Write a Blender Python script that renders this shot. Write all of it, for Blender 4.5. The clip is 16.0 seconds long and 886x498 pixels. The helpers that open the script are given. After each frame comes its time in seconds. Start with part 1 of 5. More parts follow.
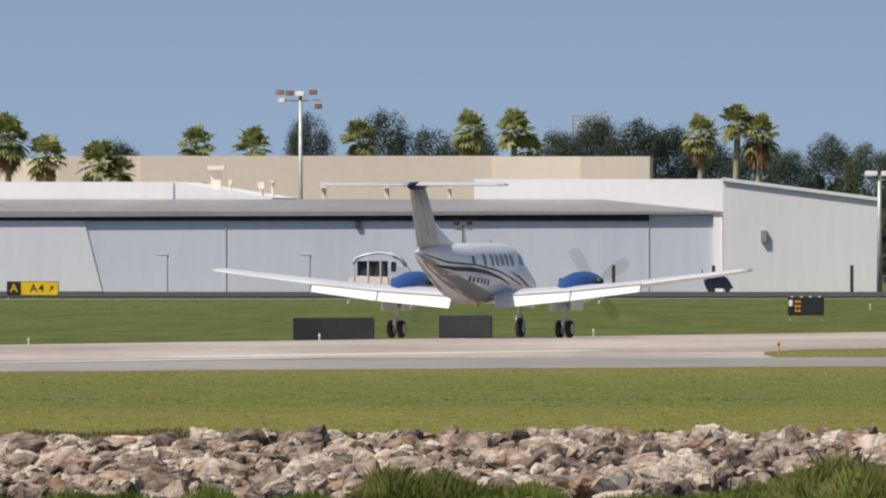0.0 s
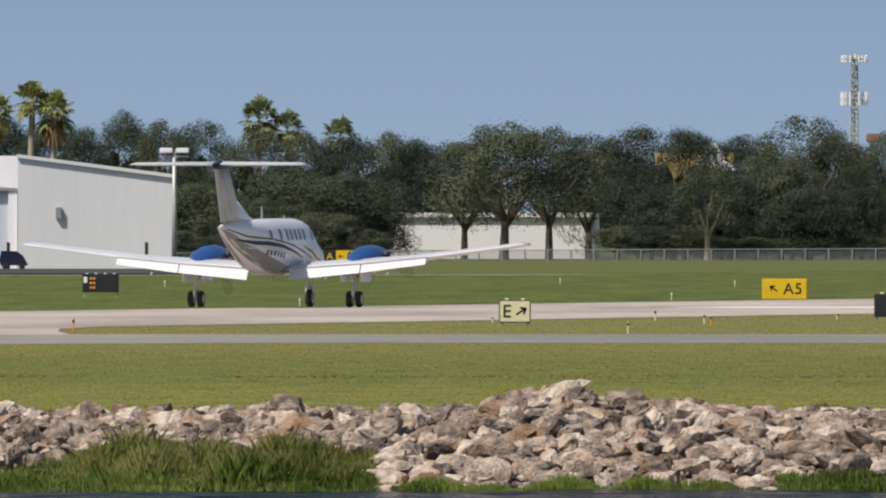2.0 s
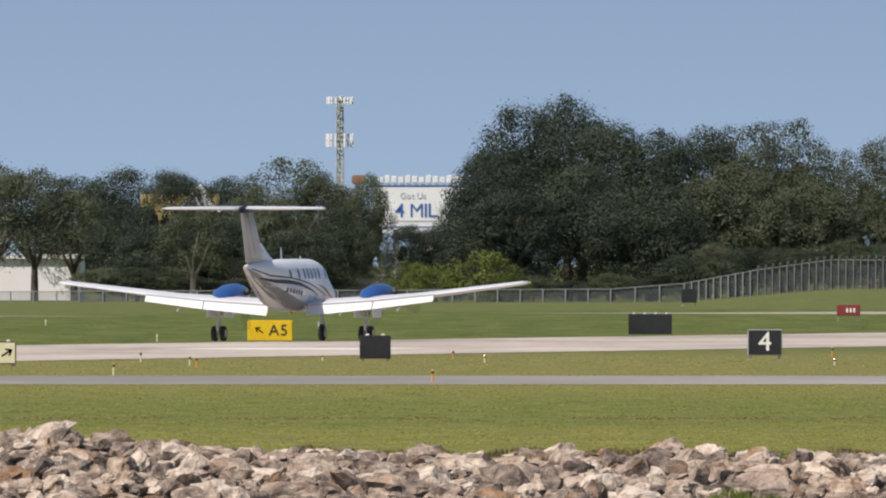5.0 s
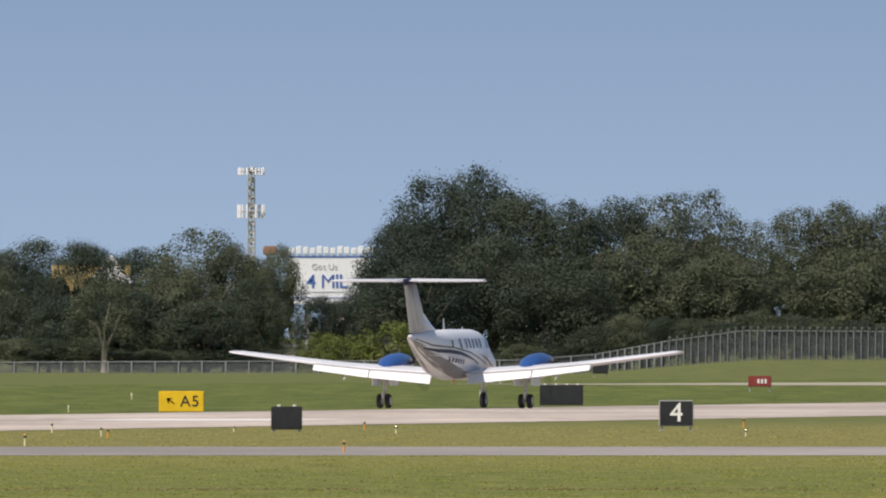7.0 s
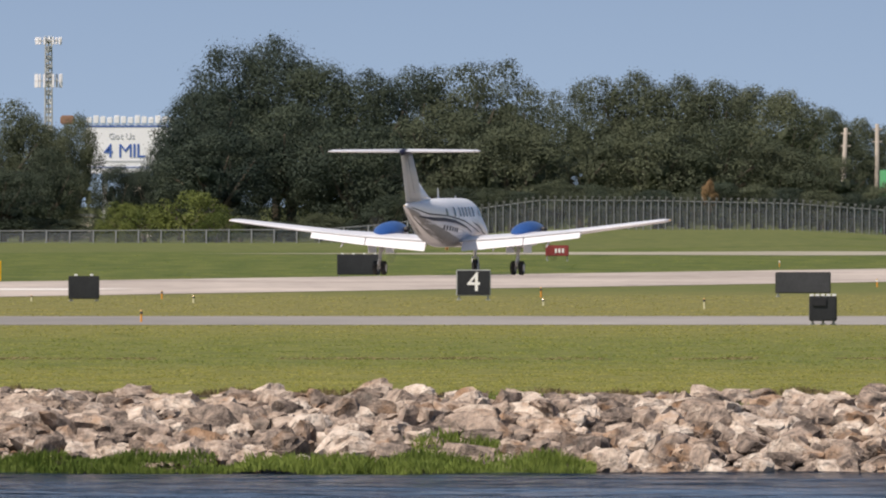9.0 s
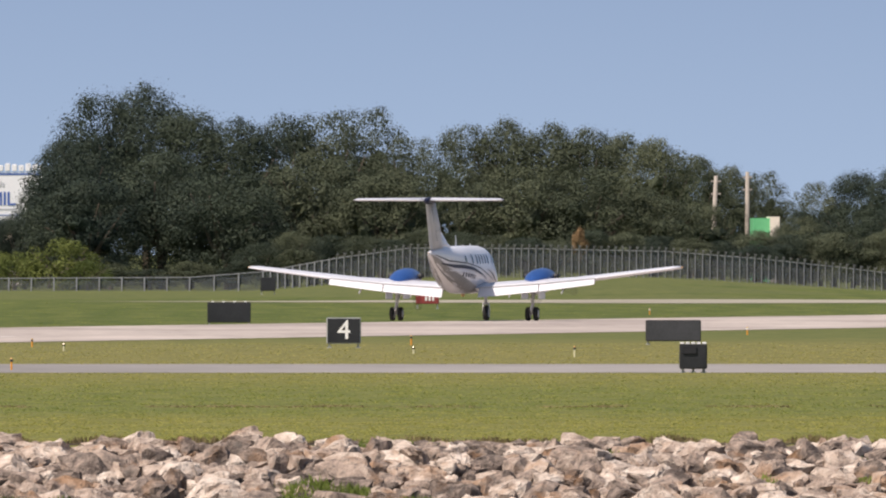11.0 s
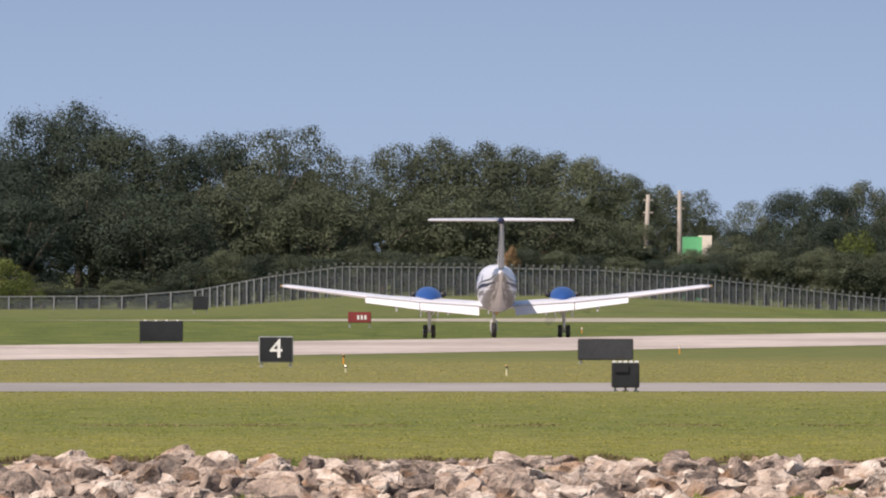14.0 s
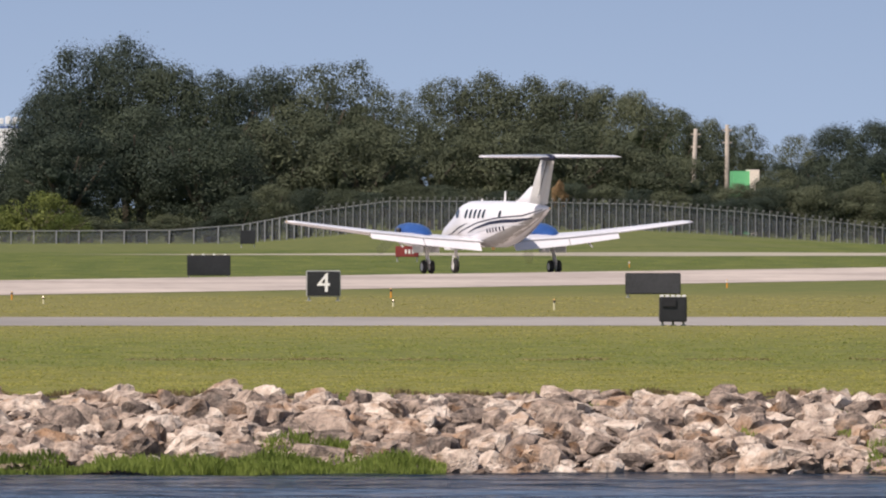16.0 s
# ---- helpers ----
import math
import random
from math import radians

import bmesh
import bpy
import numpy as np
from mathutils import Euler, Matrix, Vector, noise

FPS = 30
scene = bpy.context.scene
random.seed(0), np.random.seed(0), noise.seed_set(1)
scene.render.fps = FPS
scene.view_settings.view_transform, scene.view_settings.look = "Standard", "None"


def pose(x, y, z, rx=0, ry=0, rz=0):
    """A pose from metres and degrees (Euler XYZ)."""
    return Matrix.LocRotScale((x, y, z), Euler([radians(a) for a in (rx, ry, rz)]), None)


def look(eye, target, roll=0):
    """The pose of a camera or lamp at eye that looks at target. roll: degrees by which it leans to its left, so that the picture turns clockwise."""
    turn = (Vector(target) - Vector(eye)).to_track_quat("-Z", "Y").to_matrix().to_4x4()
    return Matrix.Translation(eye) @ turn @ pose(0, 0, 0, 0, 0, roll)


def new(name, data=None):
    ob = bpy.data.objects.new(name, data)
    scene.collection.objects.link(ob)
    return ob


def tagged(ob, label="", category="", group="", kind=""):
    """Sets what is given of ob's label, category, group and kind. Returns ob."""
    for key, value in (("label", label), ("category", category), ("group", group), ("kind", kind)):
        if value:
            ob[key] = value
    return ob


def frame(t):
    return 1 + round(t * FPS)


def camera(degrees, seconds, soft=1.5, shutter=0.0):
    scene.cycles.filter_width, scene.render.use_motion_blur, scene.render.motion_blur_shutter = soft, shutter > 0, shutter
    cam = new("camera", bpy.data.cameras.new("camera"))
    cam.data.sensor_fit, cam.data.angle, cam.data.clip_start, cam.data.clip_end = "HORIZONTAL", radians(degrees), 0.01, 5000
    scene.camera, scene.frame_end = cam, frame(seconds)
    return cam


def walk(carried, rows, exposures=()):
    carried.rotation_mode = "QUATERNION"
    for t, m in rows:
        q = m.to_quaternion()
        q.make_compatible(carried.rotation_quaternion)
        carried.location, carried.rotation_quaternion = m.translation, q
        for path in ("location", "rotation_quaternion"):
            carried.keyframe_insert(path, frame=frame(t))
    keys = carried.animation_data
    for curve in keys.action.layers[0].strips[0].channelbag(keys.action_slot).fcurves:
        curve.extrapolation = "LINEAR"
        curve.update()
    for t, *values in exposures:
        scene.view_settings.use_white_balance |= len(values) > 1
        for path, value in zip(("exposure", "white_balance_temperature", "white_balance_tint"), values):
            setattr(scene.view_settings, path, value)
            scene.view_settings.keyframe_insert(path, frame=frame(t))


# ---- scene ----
DEG = 1.8
F = 784 / math.tan(radians(DEG / 2))   # distance over size, in the picture's units
HZ = 326.5                              # height of the level line
EYE = 3.4
cam = camera(DEG, 16.0, soft=2.1)


def aim(t, ox, oy):
    """A row of the camera's pan: the tripod stands still, the head turns."""
    return (t, pose(0, 0, EYE, 90 + math.degrees((HZ - 441 - oy) / F), 0, -math.degrees((784 + ox) / F)))


PAN = [(0, -2939.5, -71.5), (0.5, -2600, -152), (1, -2211, -151.5), (1.5, -1872.5, -72.5), (2, -1691.5, -30.5),
       (2.5, -1611.5, -53.5), (3, -1482, -97), (3.5, -1299.5, -82.5), (4, -1113.5, -40), (4.5, -925, -57),
       (5, -781, -104), (5.2, -744.5, -122), (7.3, -614.5, -232.5), (7.5, -604, -225), (8, -531, -155),
       (8.5, -412.5, -31), (9, -265.5, 1.5), (9.5, -186.5, -38), (10, -160, -55), (10.2, -145, -57.5),
       (12.3, 120, -133), (12.5, 122, -136.5), (13, 101.3, -146.5), (13.5, 80, -149.5), (14, 84, -116.5),
       (14.5, 89, -71), (15, 85.3, -38), (15.5, 67.5, -14.7), (16, 0, 0)]
walk(cam, [aim(*row) for row in PAN],
     exposures=[(0, 0.0, 6500, 10), (1.5, -0.03, 6500, 10), (3.5, -0.04, 6500, 10), (5, 0.13, 6500, 11), (9, 0.15, 6600, 13), (12.5, 0.30, 6600, 17), (16, 0.24, 6600, 17)])


def spot(u, v, d):
    """The place d metres off at the bearing u and the height v of the panorama."""
    return Vector((d * u / F, d, EYE + (HZ - v) * d / F))


def lin(r, g, b):
    return tuple(((c / 255 + 0.055) / 1.055) ** 2.4 if c > 10 else c / 3294 for c in (r, g, b)) + (1,)


# ---- light ----
SUN_DIR = Vector((-0.50, -0.42, 0.84)).normalized()     # towards the sun
world = bpy.data.worlds.new("world")
scene.world = world
world.use_nodes = True
wn = world.node_tree
sky = wn.nodes.new("ShaderNodeTexSky")
sky.sky_type, sky.sun_disc = "NISHITA", False
sky.sun_elevation = math.asin(SUN_DIR.z)
sky.sun_rotation = math.atan2(SUN_DIR.x, SUN_DIR.y)
wn.links.new(sky.outputs[0], wn.nodes["Background"].inputs[0])
wn.nodes["Background"].inputs[1].default_value = 0.085
sun = new("sun", bpy.data.lights.new("sun", "SUN"))
sun.data.energy, sun.data.angle, sun.data.color = 4.9, radians(0.53), (1.0, 0.91, 0.79)
sun.matrix_world = look(SUN_DIR * 100, (0, 0, 0))

# ---- materials ----


def nodes_of(m):
    m.use_nodes = True
    return m.node_tree, m.node_tree.nodes["Principled BSDF"]


def surface(name, a, b, rough=0.6, scale=2.0, fine=25.0, metal=0.0, bump=0.0, island=0.0, each=0.0, spec=0.4, stretch=None):
    """Two colours mixed by a broad and a fine grain; island or each: how far single pieces differ."""
    m = bpy.data.materials.new(name)
    t, p = nodes_of(m)
    N, L = t.nodes.new, t.links.new
    co = N("ShaderNodeTexCoord").outputs["Object"]
    if stretch:
        mp = N("ShaderNodeMapping")
        mp.inputs["Scale"].default_value = stretch
        L(co, mp.inputs[0])
        co = mp.outputs[0]
    n1, n2 = N("ShaderNodeTexNoise"), N("ShaderNodeTexNoise")
    n1.inputs["Scale"].default_value, n2.inputs["Scale"].default_value = scale, fine
    n1.inputs["Detail"].default_value, n2.inputs["Detail"].default_value = 4, 3
    L(co, n1.inputs[0]), L(co, n2.inputs[0])
    mx = N("ShaderNodeMath")
    mx.operation = "MULTIPLY_ADD"
    L(n2.outputs[0], mx.inputs[0])
    mx.inputs[1].default_value = 0.5
    half = N("ShaderNodeMath")
    half.operation = "MULTIPLY_ADD"
    half.inputs[1].default_value, half.inputs[2].default_value = 1.0, -0.25
    L(n1.outputs[0], half.inputs[0])
    L(half.outputs[0], mx.inputs[2])
    fac = mx.outputs[0]
    for amount, kind in ((island, "ShaderNodeNewGeometry"), (each, "ShaderNodeObjectInfo")):
        if amount:
            g = N(kind)
            ad = N("ShaderNodeMath")
            ad.operation = "MULTIPLY_ADD"
            ad.inputs[1].default_value = amount
            L(g.outputs["Random Per Island" if kind.endswith("Geometry") else "Random"], ad.inputs[0])
            sb = N("ShaderNodeMath")
            sb.operation, sb.inputs[1].default_value = "SUBTRACT", amount / 2
            L(fac, sb.inputs[0])
            L(sb.outputs[0], ad.inputs[2])
            fac = ad.outputs[0]
    rp = N("ShaderNodeValToRGB")
    rp.color_ramp.elements[0].position, rp.color_ramp.elements[1].position = 0.28, 0.72
    rp.color_ramp.elements[0].color, rp.color_ramp.elements[1].color = (*a[:3], 1), (*b[:3], 1)
    L(fac, rp.inputs[0])
    L(rp.outputs[0], p.inputs["Base Color"])
    p.inputs["Roughness"].default_value, p.inputs["Metallic"].default_value = rough, metal
    p.inputs["Specular IOR Level"].default_value = spec
    if bump:
        bp = N("ShaderNodeBump")
        bp.inputs["Strength"].default_value, bp.inputs["Distance"].default_value = bump, 0.05
        L(n2.outputs[0], bp.inputs["Height"])
        L(bp.outputs[0], p.inputs["Normal"])
    return m


def glow(name, low, high, z0, z1):
    """The far sky: a plain colour that pales towards the ground."""
    m = bpy.data.materials.new(name)
    m.use_nodes = True
    t = m.node_tree
    t.nodes.clear()
    N, L = t.nodes.new, t.links.new
    g = N("ShaderNodeTexCoord")
    sp, mr, rp, em, out = (N("ShaderNode" + k) for k in ("SeparateXYZ", "MapRange", "ValToRGB", "Emission", "OutputMaterial"))
    L(g.outputs["Object"], sp.inputs[0])
    L(sp.outputs[2], mr.inputs[0])
    mr.inputs[1].default_value, mr.inputs[2].default_value = z0, z1
    rp.color_ramp.elements[0].color, rp.color_ramp.elements[1].color = low, high
    L(mr.outputs[0], rp.inputs[0])
    L(rp.outputs[0], em.inputs[0])
    L(em.outputs[0], out.inputs[0])
    return m


def leafy(name, a, b, trans=0.25):
    m = surface(name, a, b, 0.65, 0.35, 2.5, island=0.16, each=0.22, spec=0.2)
    p = m.node_tree.nodes["Principled BSDF"]
    tr = m.node_tree.nodes.new("ShaderNodeBsdfTranslucent")
    mx = m.node_tree.nodes.new("ShaderNodeMixShader")
    mx.inputs[0].default_value = trans
    rp = [n for n in m.node_tree.nodes if n.type == "VALTORGB"][0]
    m.node_tree.links.new(rp.outputs[0], tr.inputs[0])
    m.node_tree.links.new(p.outputs[0], mx.inputs[1])
    m.node_tree.links.new(tr.outputs[0], mx.inputs[2])
    out = [n for n in m.node_tree.nodes if n.type == "OUTPUT_MATERIAL"][0]
    m.node_tree.links.new(mx.outputs[0], out.inputs[0])
    return m


GRASS = surface("mown_grass", (0.042, 0.065, 0.015), (0.218, 0.202, 0.063), 0.85, 1.9, 12.0, bump=0.08, island=0.5, spec=0.1, stretch=(0.45, 0.16, 1))
# mown in lanes along the pond: a dry lane by the bank, a green one, a yellowing one by the paving
gt = GRASS.node_tree
lane_geo, lane_split, lane_wave, lane_add, lane_map, lane_ramp, lane_mix = (gt.nodes.new("ShaderNode" + k) for k in ("NewGeometry", "SeparateXYZ", "TexNoise", "Math", "MapRange", "ValToRGB", "MixRGB"))
lane_scale = gt.nodes.new("ShaderNodeMapping")
lane_scale.inputs["Scale"].default_value = (0.16, 0.08, 1)
lane_wave.inputs["Scale"].default_value, lane_wave.inputs["Detail"].default_value = 1.0, 5
gt.links.new(lane_geo.outputs["Position"], lane_split.inputs[0])
gt.links.new(lane_geo.outputs["Position"], lane_scale.inputs[0])
gt.links.new(lane_scale.outputs[0], lane_wave.inputs[0])
lane_add.operation, lane_add.inputs[1].default_value = "MULTIPLY_ADD", 46.0
gt.links.new(lane_wave.outputs[0], lane_add.inputs[0])
gt.links.new(lane_split.outputs[1], lane_add.inputs[2])
gt.links.new(lane_add.outputs[0], lane_map.inputs[0])
lane_map.inputs[1].default_value, lane_map.inputs[2].default_value = 463, 1263
lane_ramp.color_ramp.elements[0].color, lane_ramp.color_ramp.elements[1].color = (0.162, 0.163, 0.045, 1), (0.076, 0.100, 0.033, 1)
for pos, col in ((0.08, (0.168, 0.165, 0.044, 1)), (0.12, (0.110, 0.132, 0.034, 1)), (0.20, (0.116, 0.135, 0.034, 1)), (0.26, (0.162, 0.159, 0.045, 1)), (0.34, (0.182, 0.164, 0.058, 1)), (0.50, (0.172, 0.160, 0.058, 1)), (0.58, (0.084, 0.106, 0.034, 1))):
    lane_ramp.color_ramp.elements.new(pos).color = col
gt.links.new(lane_map.outputs[0], lane_ramp.inputs[0])
lane_mix.inputs[0].default_value = 0.58
gt.links.new([n for n in gt.nodes if n.type == "VALTORGB" and n != lane_ramp][0].outputs[0], lane_mix.inputs[1])
gt.links.new(lane_ramp.outputs[0], lane_mix.inputs[2])
gt.links.new(lane_mix.outputs[0], gt.nodes["Principled BSDF"].inputs["Base Color"])


def see_through(m, name):
    """The same grass as thin blades, which let light through."""
    c = m.copy()
    c.name = name
    t = c.node_tree
    tr, ad = t.nodes.new("ShaderNodeBsdfTranslucent"), t.nodes.new("ShaderNodeAddShader")
    p = t.nodes["Principled BSDF"]
    t.links.new(p.inputs["Base Color"].links[0].from_socket, tr.inputs[0])
    t.links.new(p.outputs[0], ad.inputs[0])
    t.links.new(tr.outputs[0], ad.inputs[1])
    t.links.new(ad.outputs[0], [n for n in t.nodes if n.type == "OUTPUT_MATERIAL"][0].inputs[0])
    return c


FARGRASS = surface("rough_grass", (0.055, 0.080, 0.017), (0.118, 0.134, 0.034), 0.85, 0.6, 4.5, bump=0.3, island=0.3, spec=0.1, stretch=(1, 0.08, 1))
TURF = see_through(GRASS, "mown_blades")
ROUGHTURF = see_through(FARGRASS, "rough_blades")
POSTGREY = surface("dull_galvanised_post", (0.17, 0.18, 0.19), (0.27, 0.28, 0.295), 0.6, 1.5, 14)
RUNWAY = surface("worn_concrete", (0.27, 0.232, 0.208), (0.50, 0.44, 0.39), 0.8, 0.12, 1.4, spec=0.2, stretch=(1, 0.2, 1))
TAXI = surface("grey_asphalt", (0.20, 0.188, 0.178), (0.315, 0.295, 0.275), 0.8, 0.04, 0.6, spec=0.2, stretch=(1, 0.3, 1))
ASPHALT = surface("dark_asphalt", (0.04, 0.042, 0.048), (0.07, 0.07, 0.075), 0.85, 0.05, 0.7, spec=0.2)
DIRT = surface("pale_gravel", (0.26, 0.24, 0.19), (0.36, 0.34, 0.27), 0.9, 0.05, 0.7, spec=0.1)
PAINTMARK = surface("road_paint", (0.62, 0.6, 0.56), (0.78, 0.76, 0.72), 0.6, 0.4, 4)
ROCK = surface("limestone", (0.085, 0.066, 0.056), (0.50, 0.405, 0.345), 0.85, 2.6, 11, bump=1.0, island=0.55, spec=0.2)
# broken stone: dark weathered faces, tan, rusty stains and fresh pale breaks
rn = ROCK.node_tree
rock_ramp = [n for n in rn.nodes if n.type == "VALTORGB"][0].color_ramp
rock_ramp.elements[0].position, rock_ramp.elements[1].position = 0.18, 0.86
for pos, col in ((0.32, (0.205, 0.165, 0.138, 1)), (0.47, (0.335, 0.26, 0.21, 1)), (0.68, (0.515, 0.42, 0.345, 1))):
    rock_ramp.elements.new(pos).color = col
rock_ramp.elements[-1].color = (0.67, 0.585, 0.505, 1)
stain, stain_ramp, stain_mix = rn.nodes.new("ShaderNodeTexNoise"), rn.nodes.new("ShaderNodeValToRGB"), rn.nodes.new("ShaderNodeMixRGB")
stain.inputs["Scale"].default_value, stain.inputs["Detail"].default_value = 1.3, 5
stain_ramp.color_ramp.elements[0].position, stain_ramp.color_ramp.elements[1].position = 0.55, 0.68
stain_mix.inputs[2].default_value = (0.30, 0.16, 0.07, 1)
geo = rn.nodes.new("ShaderNodeNewGeometry")
rn.links.new(geo.outputs["Position"], stain.inputs[0])
for grain in [n for n in rn.nodes if n.type == "TEX_NOISE" and n != stain]:
    grain.inputs["Scale"].default_value = 5.0 if grain.inputs["Scale"].default_value < 5 else 26.0
    grain.inputs["Detail"].default_value = 6
    rn.links.new(geo.outputs["Position"], grain.inputs[0])
rn.links.new(stain.outputs[0], stain_ramp.inputs[0])
stain_half = rn.nodes.new("ShaderNodeMath")
stain_half.operation, stain_half.inputs[1].default_value = "MULTIPLY", 0.6
rn.links.new(stain_ramp.outputs[0], stain_half.inputs[0])
rn.links.new(stain_half.outputs[0], stain_mix.inputs[0])
rn.links.new([n for n in rn.nodes if n.type == "VALTORGB" and n != stain_ramp][0].outputs[0], stain_mix.inputs[1])
lichen, lichen_ramp, lichen_mix = rn.nodes.new("ShaderNodeTexNoise"), rn.nodes.new("ShaderNodeValToRGB"), rn.nodes.new("ShaderNodeMixRGB")
lichen.inputs["Scale"].default_value, lichen.inputs["Detail"].default_value, lichen.inputs["Roughness"].default_value = 6.5, 8, 0.72
lichen_ramp.color_ramp.elements[0].position, lichen_ramp.color_ramp.elements[1].position = 0.53, 0.63
lichen_ramp.color_ramp.elements[1].color = (0.72, 0.72, 0.72, 1)
lichen_mix.inputs[2].default_value = (0.105, 0.095, 0.085, 1)
rn.links.new(geo.outputs["Position"], lichen.inputs[0])
rn.links.new(lichen.outputs[0], lichen_ramp.inputs[0])
rn.links.new(lichen_ramp.outputs[0], lichen_mix.inputs[0])
rn.links.new(stain_mix.outputs[0], lichen_mix.inputs[1])
rn.links.new(lichen_mix.outputs[0], rn.nodes["Principled BSDF"].inputs["Base Color"])
SOIL = surface("bank_soil", (0.035, 0.03, 0.024), (0.10, 0.08, 0.055), 0.95, 0.6, 5, bump=0.5, spec=0.1)
WHITE = surface("white_aircraft_paint", (0.62, 0.62, 0.655), (0.69, 0.69, 0.725), 0.25, 0.5, 6, spec=0.5)
GREYPAINT = surface("grey_aircraft_paint", (0.42, 0.42, 0.43), (0.52, 0.52, 0.52), 0.3, 0.6, 7)
BLUE = surface("blue_aircraft_paint", (0.016, 0.055, 0.19), (0.026, 0.08, 0.26), 0.3, 0.8, 7)
# grey belly colour with the shade under the fuselage painted in
BELLYSHADE = surface("taupe_belly_shade", (0.26, 0.255, 0.25), (0.33, 0.325, 0.32), 0.6, 0.6, 7, spec=0.2)
NAVY = surface("navy_stripe_paint", (0.010, 0.014, 0.036), (0.02, 0.024, 0.055), 0.5, 0.8, 7, spec=0.2)
SILVER = surface("silver_stripe_paint", (0.46, 0.48, 0.52), (0.55, 0.57, 0.61), 0.3, 0.8, 7)
# white fin and rudder, greyed to put their shaded side into the colour
FINSHADE = surface("fin_shade_grey", (0.41, 0.41, 0.41), (0.48, 0.48, 0.47), 0.5, 0.6, 7)
GEARPAINT = surface("white_gear_paint", (0.52, 0.52, 0.52), (0.66, 0.66, 0.65), 0.45, 3, 20)
GLASS = surface("dark_cabin_glass", (0.01, 0.012, 0.015), (0.02, 0.022, 0.026), 0.08, 1, 8, spec=0.6)
RUBBER = surface("tyre_rubber", (0.012, 0.012, 0.012), (0.03, 0.03, 0.03), 0.85, 3, 20)
METAL = surface("brushed_metal", (0.45, 0.45, 0.45), (0.62, 0.62, 0.6), 0.35, 2, 20, metal=0.9)
STEEL = surface("galvanised_steel", (0.36, 0.37, 0.37), (0.52, 0.53, 0.52), 0.5, 1.5, 14, metal=0.4)
DARKMETAL = surface("dark_metal", (0.02, 0.02, 0.022), (0.05, 0.05, 0.05), 0.5, 2, 15)
BLACKSIGN = surface("black_sign_panel", (0.012, 0.013, 0.016), (0.03, 0.032, 0.036), 0.45, 1.2, 14)
GREYSIGN = surface("charcoal_sign_back", (0.035, 0.037, 0.042), (0.06, 0.062, 0.07), 0.55, 1.2, 14)
YELLOW = surface("yellow_sign_face", (0.66, 0.42, 0.012), (0.80, 0.53, 0.02), 0.45, 1.5, 12)
CREAM = surface("cream_sign_face", (0.62, 0.58, 0.38), (0.74, 0.70, 0.48), 0.5, 1.5, 12)
REDSIGN = surface("red_sign_face", (0.19, 0.03, 0.03), (0.28, 0.05, 0.045), 0.5, 1.5, 12)
SIGNWHITE = surface("white_lettering", (0.74, 0.74, 0.72), (0.84, 0.84, 0.82), 0.5, 2, 15)
ORANGE = surface("orange_marker", (0.62, 0.24, 0.02), (0.78, 0.36, 0.05), 0.5, 4, 25)
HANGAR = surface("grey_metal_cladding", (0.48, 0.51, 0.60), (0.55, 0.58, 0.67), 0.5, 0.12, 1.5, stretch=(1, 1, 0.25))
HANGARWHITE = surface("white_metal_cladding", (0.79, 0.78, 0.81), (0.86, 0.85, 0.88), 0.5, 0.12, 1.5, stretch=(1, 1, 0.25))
SUNLITPATCH = surface("sunlit_door_cladding", (0.58, 0.60, 0.665), (0.65, 0.67, 0.735), 0.5, 0.12, 1.5, stretch=(1, 1, 0.25))
GABLE = surface("pale_corrugated_cladding", (0.61, 0.62, 0.645), (0.68, 0.69, 0.715), 0.5, 0.12, 3, stretch=(1, 1, 0.15))
ROOFGREY = surface("grey_roof_sheet", (0.22, 0.22, 0.225), (0.30, 0.30, 0.30), 0.55, 0.15, 2, stretch=(1, 1, 0.3))
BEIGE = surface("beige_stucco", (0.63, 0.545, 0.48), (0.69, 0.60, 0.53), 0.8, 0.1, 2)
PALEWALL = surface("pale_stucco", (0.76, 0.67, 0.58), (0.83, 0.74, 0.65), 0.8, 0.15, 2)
# near black for the canopy's painted-in shade and a sign's hood
SHADEANDHOOD = surface("canopy_shade_and_hood", (0.01, 0.011, 0.014), (0.02, 0.021, 0.025), 0.7, 0.5, 4)
BLADE = surface("spinning_blade", (0.03, 0.03, 0.032), (0.06, 0.06, 0.06), 0.5, 2, 15)
BARK = surface("bark", (0.06, 0.048, 0.036), (0.16, 0.13, 0.10), 0.9, 0.8, 6, bump=0.6)
DEADBARK = surface("pale_bark", (0.26, 0.22, 0.18), (0.40, 0.35, 0.29), 0.9, 0.8, 6)
OAKLEAF = leafy("oak_foliage", (0.022, 0.035, 0.027), (0.064, 0.081, 0.049), 0.12)
# olive trees' own green, also used to put haze into paler oaks
OLIVELEAF = leafy("olive_foliage", (0.046, 0.060, 0.037), (0.118, 0.132, 0.076), 0.15)
LIMELEAF = leafy("lime_foliage", (0.06, 0.085, 0.02), (0.155, 0.178, 0.045))
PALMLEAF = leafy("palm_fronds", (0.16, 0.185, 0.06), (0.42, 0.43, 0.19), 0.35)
# the same fronds far off, distance haze put into a duller colour
HAZEPALM = leafy("hazed_palm_fronds", (0.10, 0.13, 0.07), (0.25, 0.28, 0.15), 0.3)
DRYLEAF = leafy("dead_fronds", (0.16, 0.10, 0.05), (0.34, 0.23, 0.12), 0.2)
WEED = leafy("bank_weeds", (0.08, 0.128, 0.022), (0.27, 0.335, 0.08), 0.4)
DRYWEED = leafy("dry_bank_grass", (0.13, 0.10, 0.05), (0.26, 0.21, 0.10), 0.2)
STALK = leafy("yellowing_stalks", (0.18, 0.19, 0.055), (0.36, 0.34, 0.13), 0.35)
